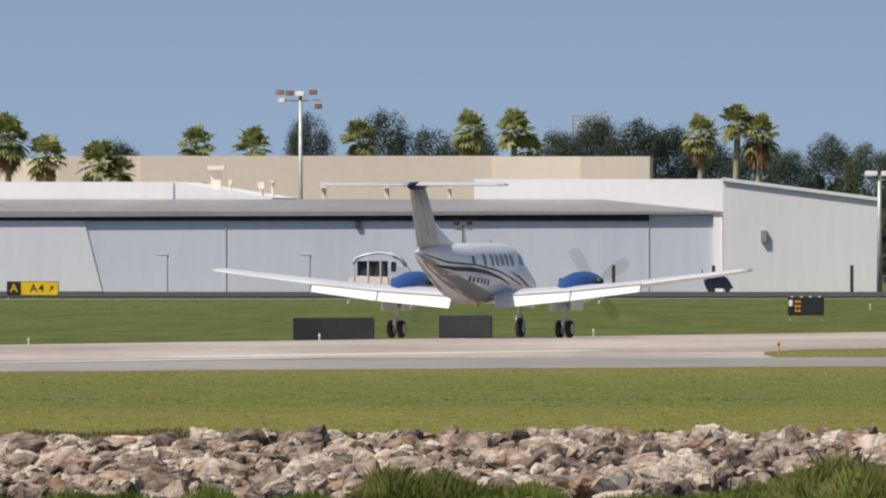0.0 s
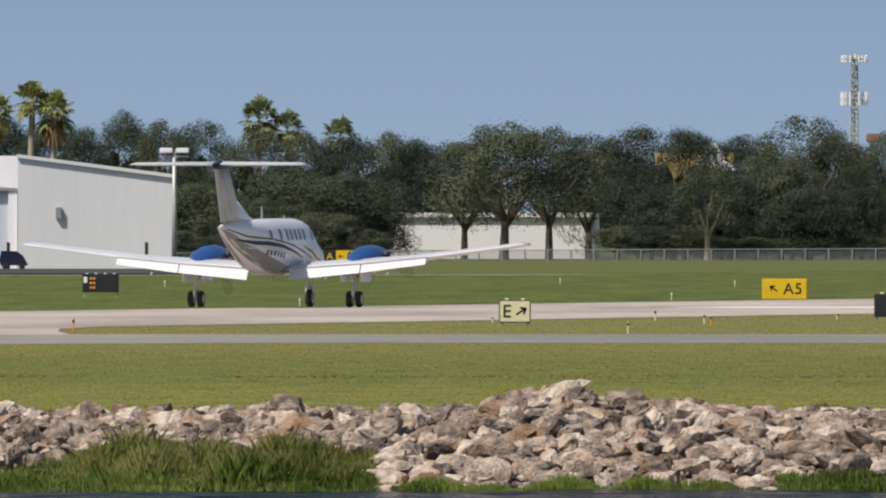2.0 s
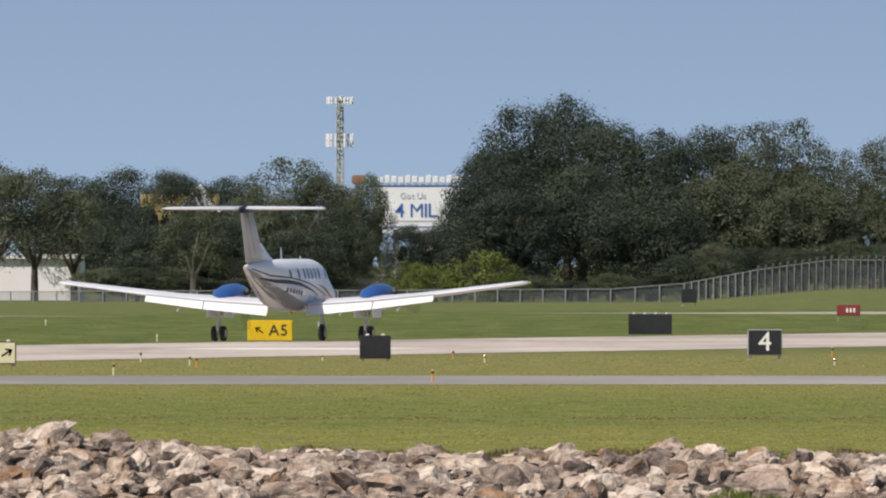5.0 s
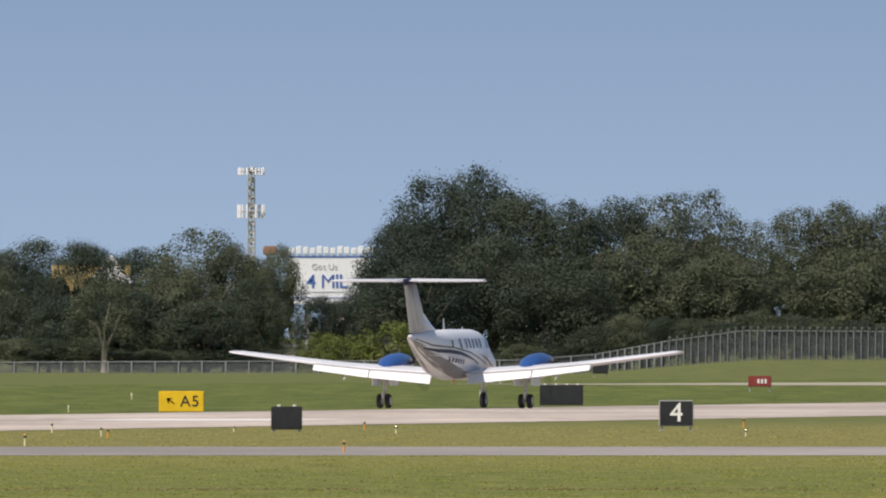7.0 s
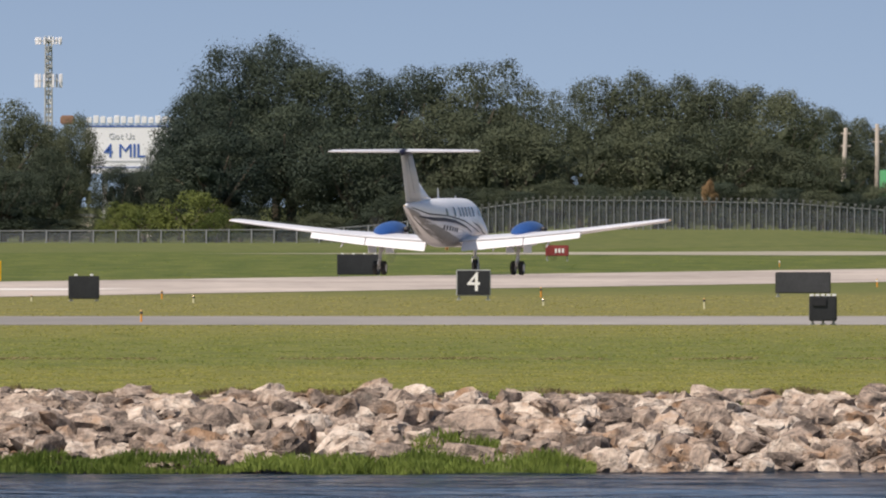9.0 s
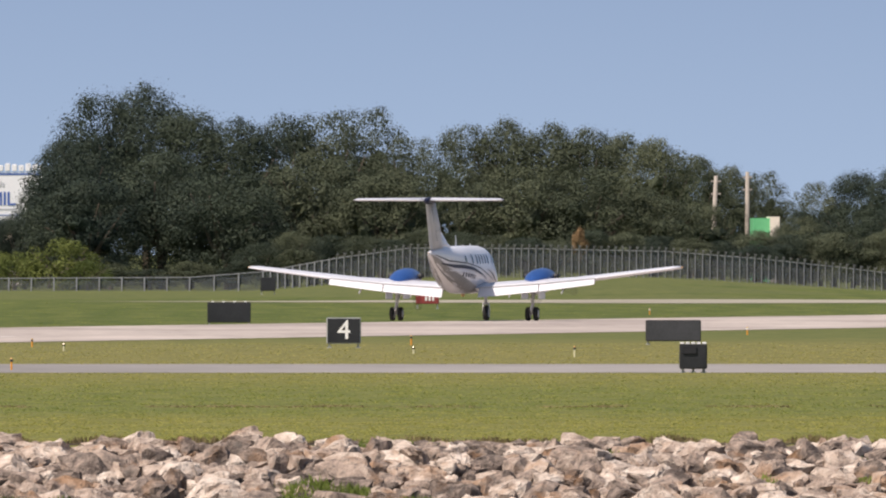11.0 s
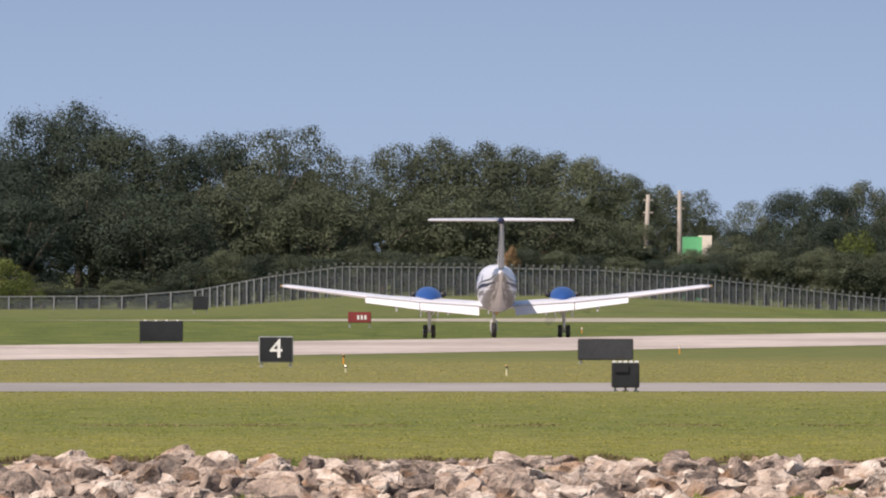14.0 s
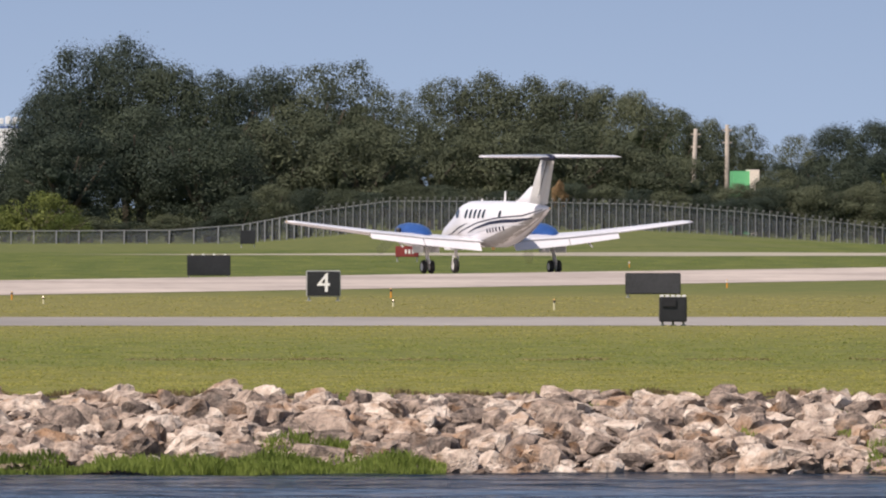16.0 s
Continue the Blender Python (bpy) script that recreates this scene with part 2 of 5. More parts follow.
SKYBACK = glow("hazy_sky", lin(153, 175, 200), lin(130, 153, 183), 5, 62)
POLEWOOD = surface("weathered_pole_wood", (0.26, 0.23, 0.20), (0.40, 0.36, 0.31), 0.85, 0.6, 6)
LAMPRUST = surface("rusty_floodlight", (0.16, 0.08, 0.05), (0.34, 0.22, 0.16), 0.7, 1, 8)
BILLWHITE = surface("billboard_sheet", (0.70, 0.72, 0.76), (0.80, 0.81, 0.84), 0.6, 0.3, 3)
BILLBLUE = surface("billboard_blue", (0.05, 0.11, 0.36), (0.07, 0.15, 0.44), 0.6, 0.3, 3)
GREENWALL = surface("green_wall", (0.10, 0.42, 0.18), (0.15, 0.50, 0.24), 0.7, 0.3, 3)
YELLOWWALL = surface("yellow_wall", (0.46, 0.33, 0.13), (0.56, 0.42, 0.19), 0.7, 0.3, 3)
LENS = surface("amber_lens", (0.5, 0.3, 0.1), (0.66, 0.45, 0.2), 0.2, 4, 20)

water_m = bpy.data.materials.new("pond_water")
wt, wp = nodes_of(water_m)
wp.inputs["Base Color"].default_value = (0.007, 0.013, 0.024, 1)
wp.inputs["Roughness"].default_value = 0.12
wp.inputs["IOR"].default_value = 1.06
wco, wmp = wt.nodes.new("ShaderNodeTexCoord"), wt.nodes.new("ShaderNodeMapping")
wmp.inputs["Scale"].default_value = (0.5, 0.5, 1)
wno, wbp = wt.nodes.new("ShaderNodeTexNoise"), wt.nodes.new("ShaderNodeBump")
wno.inputs["Scale"].default_value, wno.inputs["Detail"].default_value = 1.6, 5
wbp.inputs["Distance"].default_value = 0.8
gust_map, gust, gust_range = (wt.nodes.new("ShaderNode" + k) for k in ("Mapping", "TexNoise", "MapRange"))
gust_map.inputs["Scale"].default_value = (0.07, 0.16, 1)
gust.inputs["Scale"].default_value, gust.inputs["Detail"].default_value = 1.0, 5
gust_range.inputs[1].default_value, gust_range.inputs[2].default_value, gust_range.inputs[3].default_value, gust_range.inputs[4].default_value = 0.36, 0.56, 0.2, 1.8
wt.links.new(wco.outputs["Object"], gust_map.inputs[0])
wt.links.new(gust_map.outputs[0], gust.inputs[0])
wt.links.new(gust.outputs[0], gust_range.inputs[0])
wt.links.new(gust_range.outputs[0], wbp.inputs["Strength"])
wt.links.new(wco.outputs["Object"], wmp.inputs[0])
wt.links.new(wmp.outputs[0], wno.inputs[0])
wt.links.new(wno.outputs[0], wbp.inputs["Height"])
wt.links.new(wbp.outputs[0], wp.inputs["Normal"])

bt = BLADE.node_tree
btr, bmx = bt.nodes.new("ShaderNodeBsdfTransparent"), bt.nodes.new("ShaderNodeMixShader")
bmx.inputs[0].default_value = 0.10
bt.links.new(btr.outputs[0], bmx.inputs[1])
bt.links.new(bt.nodes["Principled BSDF"].outputs[0], bmx.inputs[2])
bt.links.new(bmx.outputs[0], [n for n in bt.nodes if n.type == "OUTPUT_MATERIAL"][0].inputs[0])

chain = bpy.data.materials.new("chain_link_fabric")
ct, cp = nodes_of(chain)
cp.inputs["Base Color"].default_value = (0.13, 0.145, 0.16, 1)
ctr, cmx = ct.nodes.new("ShaderNodeBsdfTransparent"), ct.nodes.new("ShaderNodeMixShader")
cmx.inputs[0].default_value = 0.36
ct.links.new(ctr.outputs[0], cmx.inputs[1])
ct.links.new(cp.outputs[0], cmx.inputs[2])
ct.links.new(cmx.outputs[0], [n for n in ct.nodes if n.type == "OUTPUT_MATERIAL"][0].inputs[0])

# ---- mesh helpers ----


def to_mesh(name, bm, material, smooth=False):
    bmesh.ops.recalc_face_normals(bm, faces=bm.faces)
    me = bpy.data.meshes.new(name)
    bm.to_mesh(me)
    bm.free()
    me.materials.append(material)
    if smooth:
        me.polygons.foreach_set("use_smooth", [True] * len(me.polygons))
    return me


def part(name, bm, material, parent, label="", smooth=False):
    ob = new(name, to_mesh(name, bm, material, smooth))
    ob.parent = parent
    if label:
        tagged(ob, label)
    return ob


def raw_mesh(name, verts, faces, material):
    me = bpy.data.meshes.new(name)
    me.from_pydata([tuple(v) for v in verts], [], faces)
    me.materials.append(material)
    return me


def box(bm, x0, x1, y0, y1, z0, z1, bevel=0.0):
    r = bmesh.ops.create_cube(bm, size=1, matrix=Matrix.LocRotScale(((x0 + x1) / 2, (y0 + y1) / 2, (z0 + z1) / 2), None, (x1 - x0, y1 - y0, z1 - z0)))
    if bevel:
        es = list({e for v in r["verts"] for e in v.link_edges})
        bmesh.ops.bevel(bm, geom=es, offset=bevel, segments=2, affect="EDGES")


def tube(bm, a, b, r0, r1=None, n=8):
    a, b = Vector(a), Vector(b)
    r1 = r0 if r1 is None else r1
    m = Matrix.Translation((a + b) / 2) @ (b - a).to_track_quat("Z", "Y").to_matrix().to_4x4()
    bmesh.ops.create_cone(bm, cap_ends=True, segments=n, radius1=r0, radius2=r1, depth=(b - a).length, matrix=m)


def loft(bm, rings, closed=True, caps=True):
    vs = [[bm.verts.new(p) for p in ring] for ring in rings]
    n = len(vs[0])
    for a, b in zip(vs, vs[1:]):
        for i in range(n if closed else n - 1):
            j = (i + 1) % n
            bm.faces.new((a[i], a[j], b[j], b[i]))
    if caps and closed:
        bm.faces.new(vs[0])
        bm.faces.new(vs[-1][::-1])
    return vs


def B():
    return bmesh.new()


def letters(text, size, depth, material, parent, m):
    """Raised lettering in the built-in font, each sign a mesh of its own, centred in the x-z plane of m."""
    made, x = [], 0.0
    for ch in text:
        if ch == " ":
            x += size * 0.24
            continue
        cu = bpy.data.curves.new("lettering", "FONT")
        cu.body, cu.size, cu.extrude, cu.align_y, cu.offset = ch, size, depth, "CENTER", 0.0 if ch == "M" else size * 0.006
        tmp = bpy.data.objects.new("lettering", cu)
        me = bpy.data.meshes.new_from_object(tmp)
        bpy.data.objects.remove(tmp)
        me.materials.clear()
        me.materials.append(material)
        xs = [v.co.x for v in me.vertices]
        made.append((me, x - min(xs)))
        x += max(xs) - min(xs) + size * 0.09
    for me, at in made:
        ob = new("lettering", me)
        ob.parent = parent
        ob.matrix_basis = m @ pose(at - (x - size * 0.09) / 2, 0, 0, 90, 0, 0)


# ---- the lie of the land ----
HEAD = 13.1
SH, CH = math.sin(radians(HEAD)), math.cos(radians(HEAD))
ORIGIN = 863.5          # where the runway's near edge crosses x = 0
WATER = -1.09
CREST, SHORE = 447.5, 437.0


def smooth(a, b, v):
    k = min(max((v - a) / (b - a), 0), 1)
    return k * k * (3 - 2 * k)


def across(x, y):
    return -x * CH + (y - ORIGIN) * SH


def on_runway(p, q):
    return (q * SH - p * CH, ORIGIN + q * CH + p * SH)


def far_level(x):
    pts = [(-200, -0.72), (16.8, -0.72), (27, 0.20), (44.6, 0.20), (66, -1.1), (200, -1.1)]
    for (xa, za), (xb, zb) in zip(pts, pts[1:]):
        if xa <= x <= xb:
            return za + (zb - za) * (x - xa) / (xb - xa)
    return -0.72


def land(x, y):
    if y < 60:
        return 1.75 + (-2.6 - 1.75) * smooth(2, 14, y)
    if y < CREST:
        k = (y - SHORE) / (CREST - SHORE)
        return max(-2.6, -1.6 + 1.3 * min(k, 1)) if k > -1 else -2.6
    p = across(x, y)
    z = 0.0 if p < 30 else -0.018 * min(p - 30, 30)
    if y > 1550:
        k = smooth(1550, 1950, y)
        z = z * (1 - k) + far_level(x * 1950 / y) * k
    return z


def grid(name, xs, ys, material, lift=0.0):
    verts = [(x, y, land(x, y) + lift) for y in ys for x in xs]
    n = len(xs)
    faces = [(j * n + i, j * n + i + 1, (j + 1) * n + i + 1, (j + 1) * n + i) for j in range(len(ys) - 1) for i in range(n - 1)]
    return new(name, raw_mesh(name, verts, faces, material))


XS = [-2500, -1200, -600, -300, -180] + list(range(-120, 121, 4)) + [180, 300, 600, 1200, 2500]
YS = [-400, -100, -20, 2, 5, 8, 11, 14, 59, 61, 200, 380, 420, 430] + [434 + i * 1.5 for i in range(12)] + list(range(455, 1300, 5)) \
    + list(range(1300, 2100, 25)) + [2200, 2500, 3000, 3800, 4940]
tagged(grid("ground", XS, YS, GRASS), "flat mown airfield grass running to the tree line", "grass", kind="structure")


def strip(name, pts, width, material, lift, label, category):
    """A ribbon of paving along points on the land."""
    verts, faces = [], []
    dense = []
    for (a, b) in zip(pts, pts[1:]):
        for i in range(12):
            k = i / 12
            dense.append((a[0] + (b[0] - a[0]) * k, a[1] + (b[1] - a[1]) * k))
    dense.append(pts[-1])
    for i, (x, y) in enumerate(dense):
        xa, ya = dense[max(i - 1, 0)]
        xb, yb = dense[min(i + 1, len(dense) - 1)]
        t = Vector((xb - xa, yb - ya)).normalized()
        for side in (-0.5, 0.5):
            px, py = x - t.y * width * side, y + t.x * width * side
            verts.append((px, py, land(px, py) + lift))
    for i in range(len(dense) - 1):
        faces.append((2 * i, 2 * i + 1, 2 * i + 3, 2 * i + 2))
    return tagged(new(name, raw_mesh(name, verts, faces, material)), label, category, kind="structure")


mv, mf = [], []
MP, MQ = [60.4, 66, 75, 90, 110, 130, 150, 175], list(range(-420, 1400, 20))
for q in MQ:
    for p in MP:
        x, y = on_runway(p, q)
        mv.append((x, y, land(x, y) + 0.012))
for j in range(len(MQ) - 1):
    for i in range(len(MP) - 1):
        a = j * len(MP) + i
        mf.append((a, a + 1, a + len(MP) + 1, a + len(MP)))
tagged(new("verge", raw_mesh("verge", mv, mf, FARGRASS)), "darker rough grass beyond the runway", "grass", kind="structure")
rv, rf = [], []
PS = [0, 7.5, 15, 22.5, 27, 30, 33, 37.5, 45, 52.5, 60]
QS = list(range(-420, 1400, 20))
for q in QS:
    for p in PS:
        x, y = on_runway(p, q)
        rv.append((x, y, land(x, y) + 0.012))
for j in range(len(QS) - 1):
    for i in range(len(PS) - 1):
        a = j * len(PS) + i
        rf.append((a, a + 1, a + len(PS) + 1, a + len(PS)))
tagged(new("runway", raw_mesh("runway", rv, rf, RUNWAY)), "long worn pale concrete runway with paved shoulders", "runway", kind="structure")
tv, tf = [], []
for i in range(61):
    x = -150 + 5 * i
    near = 677.5 - 0.9 * max(-x - 16, 0) - 0.015 * max(-x - 16, 0) ** 2
    for y in (near, 700, 721.5):
        tv.append((x, y, land(x, y) + 0.006))
for i in range(60):
    for k in range(2):
        a = 3 * i + k
        tf.append((a, a + 3, a + 4, a + 1))
tagged(new("taxiway", raw_mesh("taxiway", tv, tf, TAXI)), "grey asphalt taxiway crossing the mown grass", "taxiway", kind="structure")
# the wedge of paving where the taxiway meets the runway
cv = [(-60, 718, 0.009), (-22.5, 718, 0.009), (-23.4, 735, 0.009), (-23.9, 752, 0.009), (-22.8, 770, 0.009), (-60, 770, 0.009)]
tagged(new("connector", raw_mesh("connector", cv, [(0, 1, 2, 3, 4, 5)], RUNWAY)), "worn concrete paving joining taxiway and runway", "taxiway", kind="structure")
strip("service_road", [(-140, 1450), (-82, 1470), (-33, 1500), (-20, 1510)], 9, DIRT, 0.03, "pale gravel perimeter road through the grass", "road")
strip("service_road", [(19, 1556), (31, 1565), (60, 1590), (140, 1640)], 56, DIRT, 0.03, "pale gravel perimeter road through the grass", "road")
strip("apron", [(-200, 1584), (-42, 1584)], 126, ASPHALT, 0.05, "dark asphalt apron in front of the hangars", "apron")
wx = [-900, -200, -60] + [-33 + 0.16 * i for i in range(338)] + [60, 200, 900]
wy = [6, 200, 380] + [396 + 0.22 * i for i in range(196)]
wv = []
for y in wy:
    for x in wx:
        lift = 0.0
        if -34 < x < 22 and y > 395:
            lift = 0.07 * noise.noise((x * 0.10 + 3, y * 0.17, 0)) + 0.03 * noise.noise((x * 0.45, y * 0.5, 4)) + 0.012 * noise.noise((x * 1.6, y * 1.4, 9))
        wv.append((x, y, WATER + lift))
wf = [(j * len(wx) + i, j * len(wx) + i + 1, (j + 1) * len(wx) + i + 1, (j + 1) * len(wx) + i) for j in range(len(wy) - 1) for i in range(len(wx) - 1)]
tagged(new("water", raw_mesh("water", wv, wf, water_m)), "dark blue rippled pond at the foot of the bank", "water", kind="structure")


def marking(p0, p1, q0, q1):
    vs = []
    for q in (q0, (q0 + q1) / 2, q1):
        for p in (p0, p1):
            x, y = on_runway(p, q)
            vs.append((x, y, land(x, y) + 0.018))
    tagged(new("runway_marking", raw_mesh("runway_marking", vs, [(0, 1, 3, 2), (2, 3, 5, 4)], PAINTMARK)), "faded white painted bar on the runway", "marking", group="runway markings", kind="structure")


backdrop_v, backdrop_f = [], []
for i in range(25):
    a = radians(-24 + 2 * i)
    for z in (-60, 900):
        backdrop_v.append((4900 * math.sin(a), 4900 * math.cos(a), z))
for i in range(24):
    backdrop_f.append((2 * i, 2 * i + 2, 2 * i + 3, 2 * i + 1))
tagged(new("backdrop", raw_mesh("backdrop", backdrop_v, backdrop_f, SKYBACK)), "hazy pale blue summer sky", "sky", kind="structure")


# ---- aircraft ----
SECTIONS = [(6.0, 1.48, 0.03, 0.03), (5.75, 1.50, 0.18, 0.17), (5.1, 1.55, 0.34, 0.33), (4.1, 1.64, 0.50, 0.50), (3.2, 1.76, 0.61, 0.68),
            (2.5, 1.90, 0.69, 0.86), (1.9, 1.94, 0.735, 0.91), (-1.6, 1.94, 0.735, 0.91), (-2.6, 2.00, 0.70, 0.83), (-3.6, 2.10, 0.60, 0.70),
            (-4.7, 2.24, 0.47, 0.55), (-5.8, 2.38, 0.31, 0.37), (-6.7, 2.49, 0.17, 0.20), (-7.35, 2.55, 0.04, 0.05)]


def body_at(y):
    for a, b in zip(SECTIONS, SECTIONS[1:]):
        if b[0] <= y <= a[0]:
            k = (y - a[0]) / (b[0] - a[0])
            return [a[i] + (b[i] - a[i]) * k for i in (1, 2, 3)]
    return SECTIONS[-1][1:]


def skin(y, z, side, off=0.0):
    """The point of the fuselage's skin at that station and height."""
    zc, w, h = body_at(y)
    k = max(-0.98, min(0.98, (z - zc) / h))
    return Vector((side * (w * (1 - abs(k) ** 2.4) ** (1 / 2.4) + off), y, z))


def wing_z(x):
    x = abs(x)
    return 1.20 + 0.068 * min(x, 4) + 0.126 * max(x - 4, 0)


AIRFOIL = [(0, 0), (0.02, 0.045), (0.1, 0.085), (0.3, 0.105), (0.55, 0.085), (0.8, 0.04), (1, 0.004),
           (1, -0.004), (0.8, -0.02), (0.55, -0.04), (0.3, -0.05), (0.1, -0.042), (0.02, -0.025)]


def foil(lead, chord, thick, x, z, upright=False):
    pts = []
    for c, t in AIRFOIL:
        if upright:
            pts.append((t * thick * chord + x, lead - c * chord, z))
        else:
            pts.append((x, lead - c * chord, z + t * thick * chord))
    return pts


def patch(bm, y, z, side, ry, rz, off=0.012, n=14, slant=0.0):
    """A rounded pane that hugs the skin."""
    c = bm.verts.new(skin(y, z, side, off))
    ring = []
    for i in range(n):
        a = 2 * math.pi * i / n
        dy, dz = ry * math.copysign(abs(math.cos(a)) ** 0.7, math.cos(a)), rz * math.copysign(abs(math.sin(a)) ** 0.7, math.sin(a))
        ring.append(bm.verts.new(skin(y + dy + slant * dz, z + dz, side, off)))
    for i in range(n):
        bm.faces.new((c, ring[i], ring[(i + 1) % n]))


def stripe(bm, rows, side, off=0.008):
    """rows: station, lower and upper edge."""
    vs = []
    for (a, b) in zip(rows, rows[1:]):
        for i in range(5):
            k = i / 5
            y, lo, hi = (a[j] + (b[j] - a[j]) * k for j in range(3))
            vs.append([bm.verts.new(skin(y, lo + (hi - lo) * m / 6, side, off)) for m in range(7)])
    for a, b in zip(vs, vs[1:]):
        for m in range(6):
            bm.faces.new((a[m], a[m + 1], b[m + 1], b[m]))


def wheel(name, r, w, parent, at):
    """A tyre with its rim, on an axle along x."""
    prof = [(-w / 2, r * 0.55), (-w / 2, r * 0.85), (-w * 0.36, r * 0.97), (0, r), (w * 0.36, r * 0.97), (w / 2, r * 0.85), (w / 2, r * 0.55)]
    bm = B()
    loft(bm, [[(x, q * math.cos(2 * math.pi * i / 22), q * math.sin(2 * math.pi * i / 22)) for x, q in prof] for i in range(22)] +
         [[(x, q, 0) for x, q in prof]], closed=False)
    bmesh.ops.remove_doubles(bm, verts=bm.verts, dist=0.0005)
    ob = part(name, bm, RUBBER, parent, "black rubber tyre on a pale metal rim", True)
    bm = B()
    tube(bm, (-w * 0.515, 0, 0), (w * 0.515, 0, 0), r * 0.56, n=18)
    tube(bm, (-w * 0.58, 0, 0), (w * 0.58, 0, 0), r * 0.2, n=10)
    for i in range(5):
        a = 2 * math.pi * i / 5
        tube(bm, (-w * 0.54, r * 0.36 * math.cos(a), r * 0.36 * math.sin(a)), (w * 0.54, r * 0.36 * math.cos(a), r * 0.36 * math.sin(a)), r * 0.05, n=6)
    part("rim", bm, GEARPAINT, ob, "pale painted rim")
    ob.location = at
    return ob


plane = tagged(new("aircraft"), "white twin-engine turboprop aircraft with blue nacelles rolling on the runway", "aircraft")
bm = B()
ring_n = 36
rings = []
for y, zc, w, h in [(lambda yy: (yy, *body_at(yy)))(6.0 - 13.35 * i / 60) for i in range(61)]:
    ring = []
    for i in range(ring_n):
        a = 2 * math.pi * i / ring_n
        ca, sa = math.cos(a), math.sin(a)
        ring.append((w * math.copysign(abs(ca) ** (2 / 2.4), ca), y, zc + h * math.copysign(abs(sa) ** (2 / 2.4), sa)))
    rings.append(ring)
loft(bm, rings)
fuselage = part("fuselage", bm, WHITE, plane, "glossy white fuselage with dark swoosh stripes", True)

for side in (1, -1):
    for y in (1.02, 0.47, -0.08, -0.63, -1.18):
        bm = B()
        patch(bm, y, 2.34, side, 0.145, 0.185)
        part("cabin_window", bm, GLASS, fuselage, "dark oval cabin window")
    if side > 0:
        bm = B()
        patch(bm, -2.0, 2.34, side, 0.15, 0.19)
        part("cabin_window", bm, GLASS, fuselage, "dark oval cabin window")
    bm = B()
    patch(bm, -3.05, 2.34, side, 0.13, 0.14)
    part("round_window", bm, GLASS, fuselage, "small round aft window")
    bm = B()
    patch(bm, 2.2, 2.34, side, 0.28, 0.17, slant=0.5)
    part("cockpit_window", bm, GLASS, fuselage, "dark cockpit side window")
    for nm, col, lab, off, rows in (
            ("belly_shade", BELLYSHADE, "taupe grey belly with the underside's shade painted in", 0.004, [(-7.25, 2.515, 2.53), (-6.2, 2.10, 2.34), (-5.2, 1.80, 2.04), (-4.2, 1.54, 1.86), (-3.2, 1.34, 1.68), (-2.2, 1.14, 1.50), (-1.2, 1.05, 1.36), (0.2, 1.04, 1.22)]),
            ("upper_stripe", NAVY, "thin dark navy swoosh stripe", 0.008, [(-6.9, 2.50, 2.53), (-5.2, 2.25, 2.30), (-3.0, 2.17, 2.22), (-0.6, 1.98, 2.03), (1.0, 1.74, 1.78), (2.4, 1.50, 1.52)]),
            ("main_stripe", NAVY, "broad dark navy swoosh stripe", 0.008, [(-6.0, 2.16, 2.20), (-4.6, 2.01, 2.14), (-3.4, 1.99, 2.13), (-2.0, 1.92, 2.04), (-0.25, 1.74, 1.81), (1.0, 1.54, 1.56)]),
            ("silver_stripe", SILVER, "silver grey swoosh stripe", 0.008, [(-5.2, 1.90, 1.94), (-3.4, 1.86, 1.94), (-2.0, 1.78, 1.87), (0.0, 1.56, 1.63), (1.6, 1.36, 1.38)]),
            ("nose_stripe", NAVY, "dark navy nose wedge", 0.008, [(0.7, 1.98, 1.99), (1.8, 1.78, 1.84), (3.0, 1.55, 1.60), (4.2, 1.46, 1.48)])):
        bm = B()
        stripe(bm, rows, side, off)
        part(nm, bm, col, fuselage, lab)
    for k in range(6):
        bm = B()
        y = -1.75 - 0.33 * k
        stripe(bm, [(y + 0.09, 1.58 + 0.022 * k, 1.74 + 0.022 * k), (y - 0.09, 1.60 + 0.022 * k, 1.76 + 0.022 * k)], side, 0.014)
        part("registration_bar", bm, NAVY, fuselage, "dark registration mark")

# windscreen, antennas, tail light
bm = B()
for sx in (-1, 1):
    vs = [bm.verts.new(Vector((sx * a, y, z))) for a, y, z in ((0.04, 2.56, 2.78), (0.46, 2.50, 2.60), (0.52, 3.06, 2.26), (0.04, 3.18, 2.47))]
    bm.faces.new(vs)
part("windscreen", bm, GLASS, fuselage, "dark curved windscreen")
for y, z, h in ((-1.75, 2.82, 0.42), (1.2, 2.84, 0.10)):
    bm = B()
    loft(bm, [foil(y + 0.16, 0.32, 0.5, 0, z - 0.04, True), foil(y, 0.16, 0.5, 0, z + h, True)])
    part("blade_antenna", bm, WHITE, fuselage, "white blade antenna")
bm = B()
tube(bm, (0, -0.3, 0.92), (0, -0.3, 1.04), 0.06, 0.08, 10)
part("belly_beacon", bm, LENS, fuselage, "small amber belly beacon")

# wings, flaps, ailerons
STATION = [(0.0, 1.55, 2.30, 0.85), (2.6, 1.50, 2.20, 0.85), (5.1, 1.15, 1.62, 0.9), (8.0, 0.72, 1.10, 0.9), (8.3, 0.60, 0.85, 0.7)]


def wing_row(x):
    for a, b in zip(STATION, STATION[1:]):
        if a[0] <= x <= b[0]:
            k = (x - a[0]) / (b[0] - a[0])
            return [a[i] + (b[i] - a[i]) * k for i in (1, 2, 3)]
    return STATION[-1][1:]


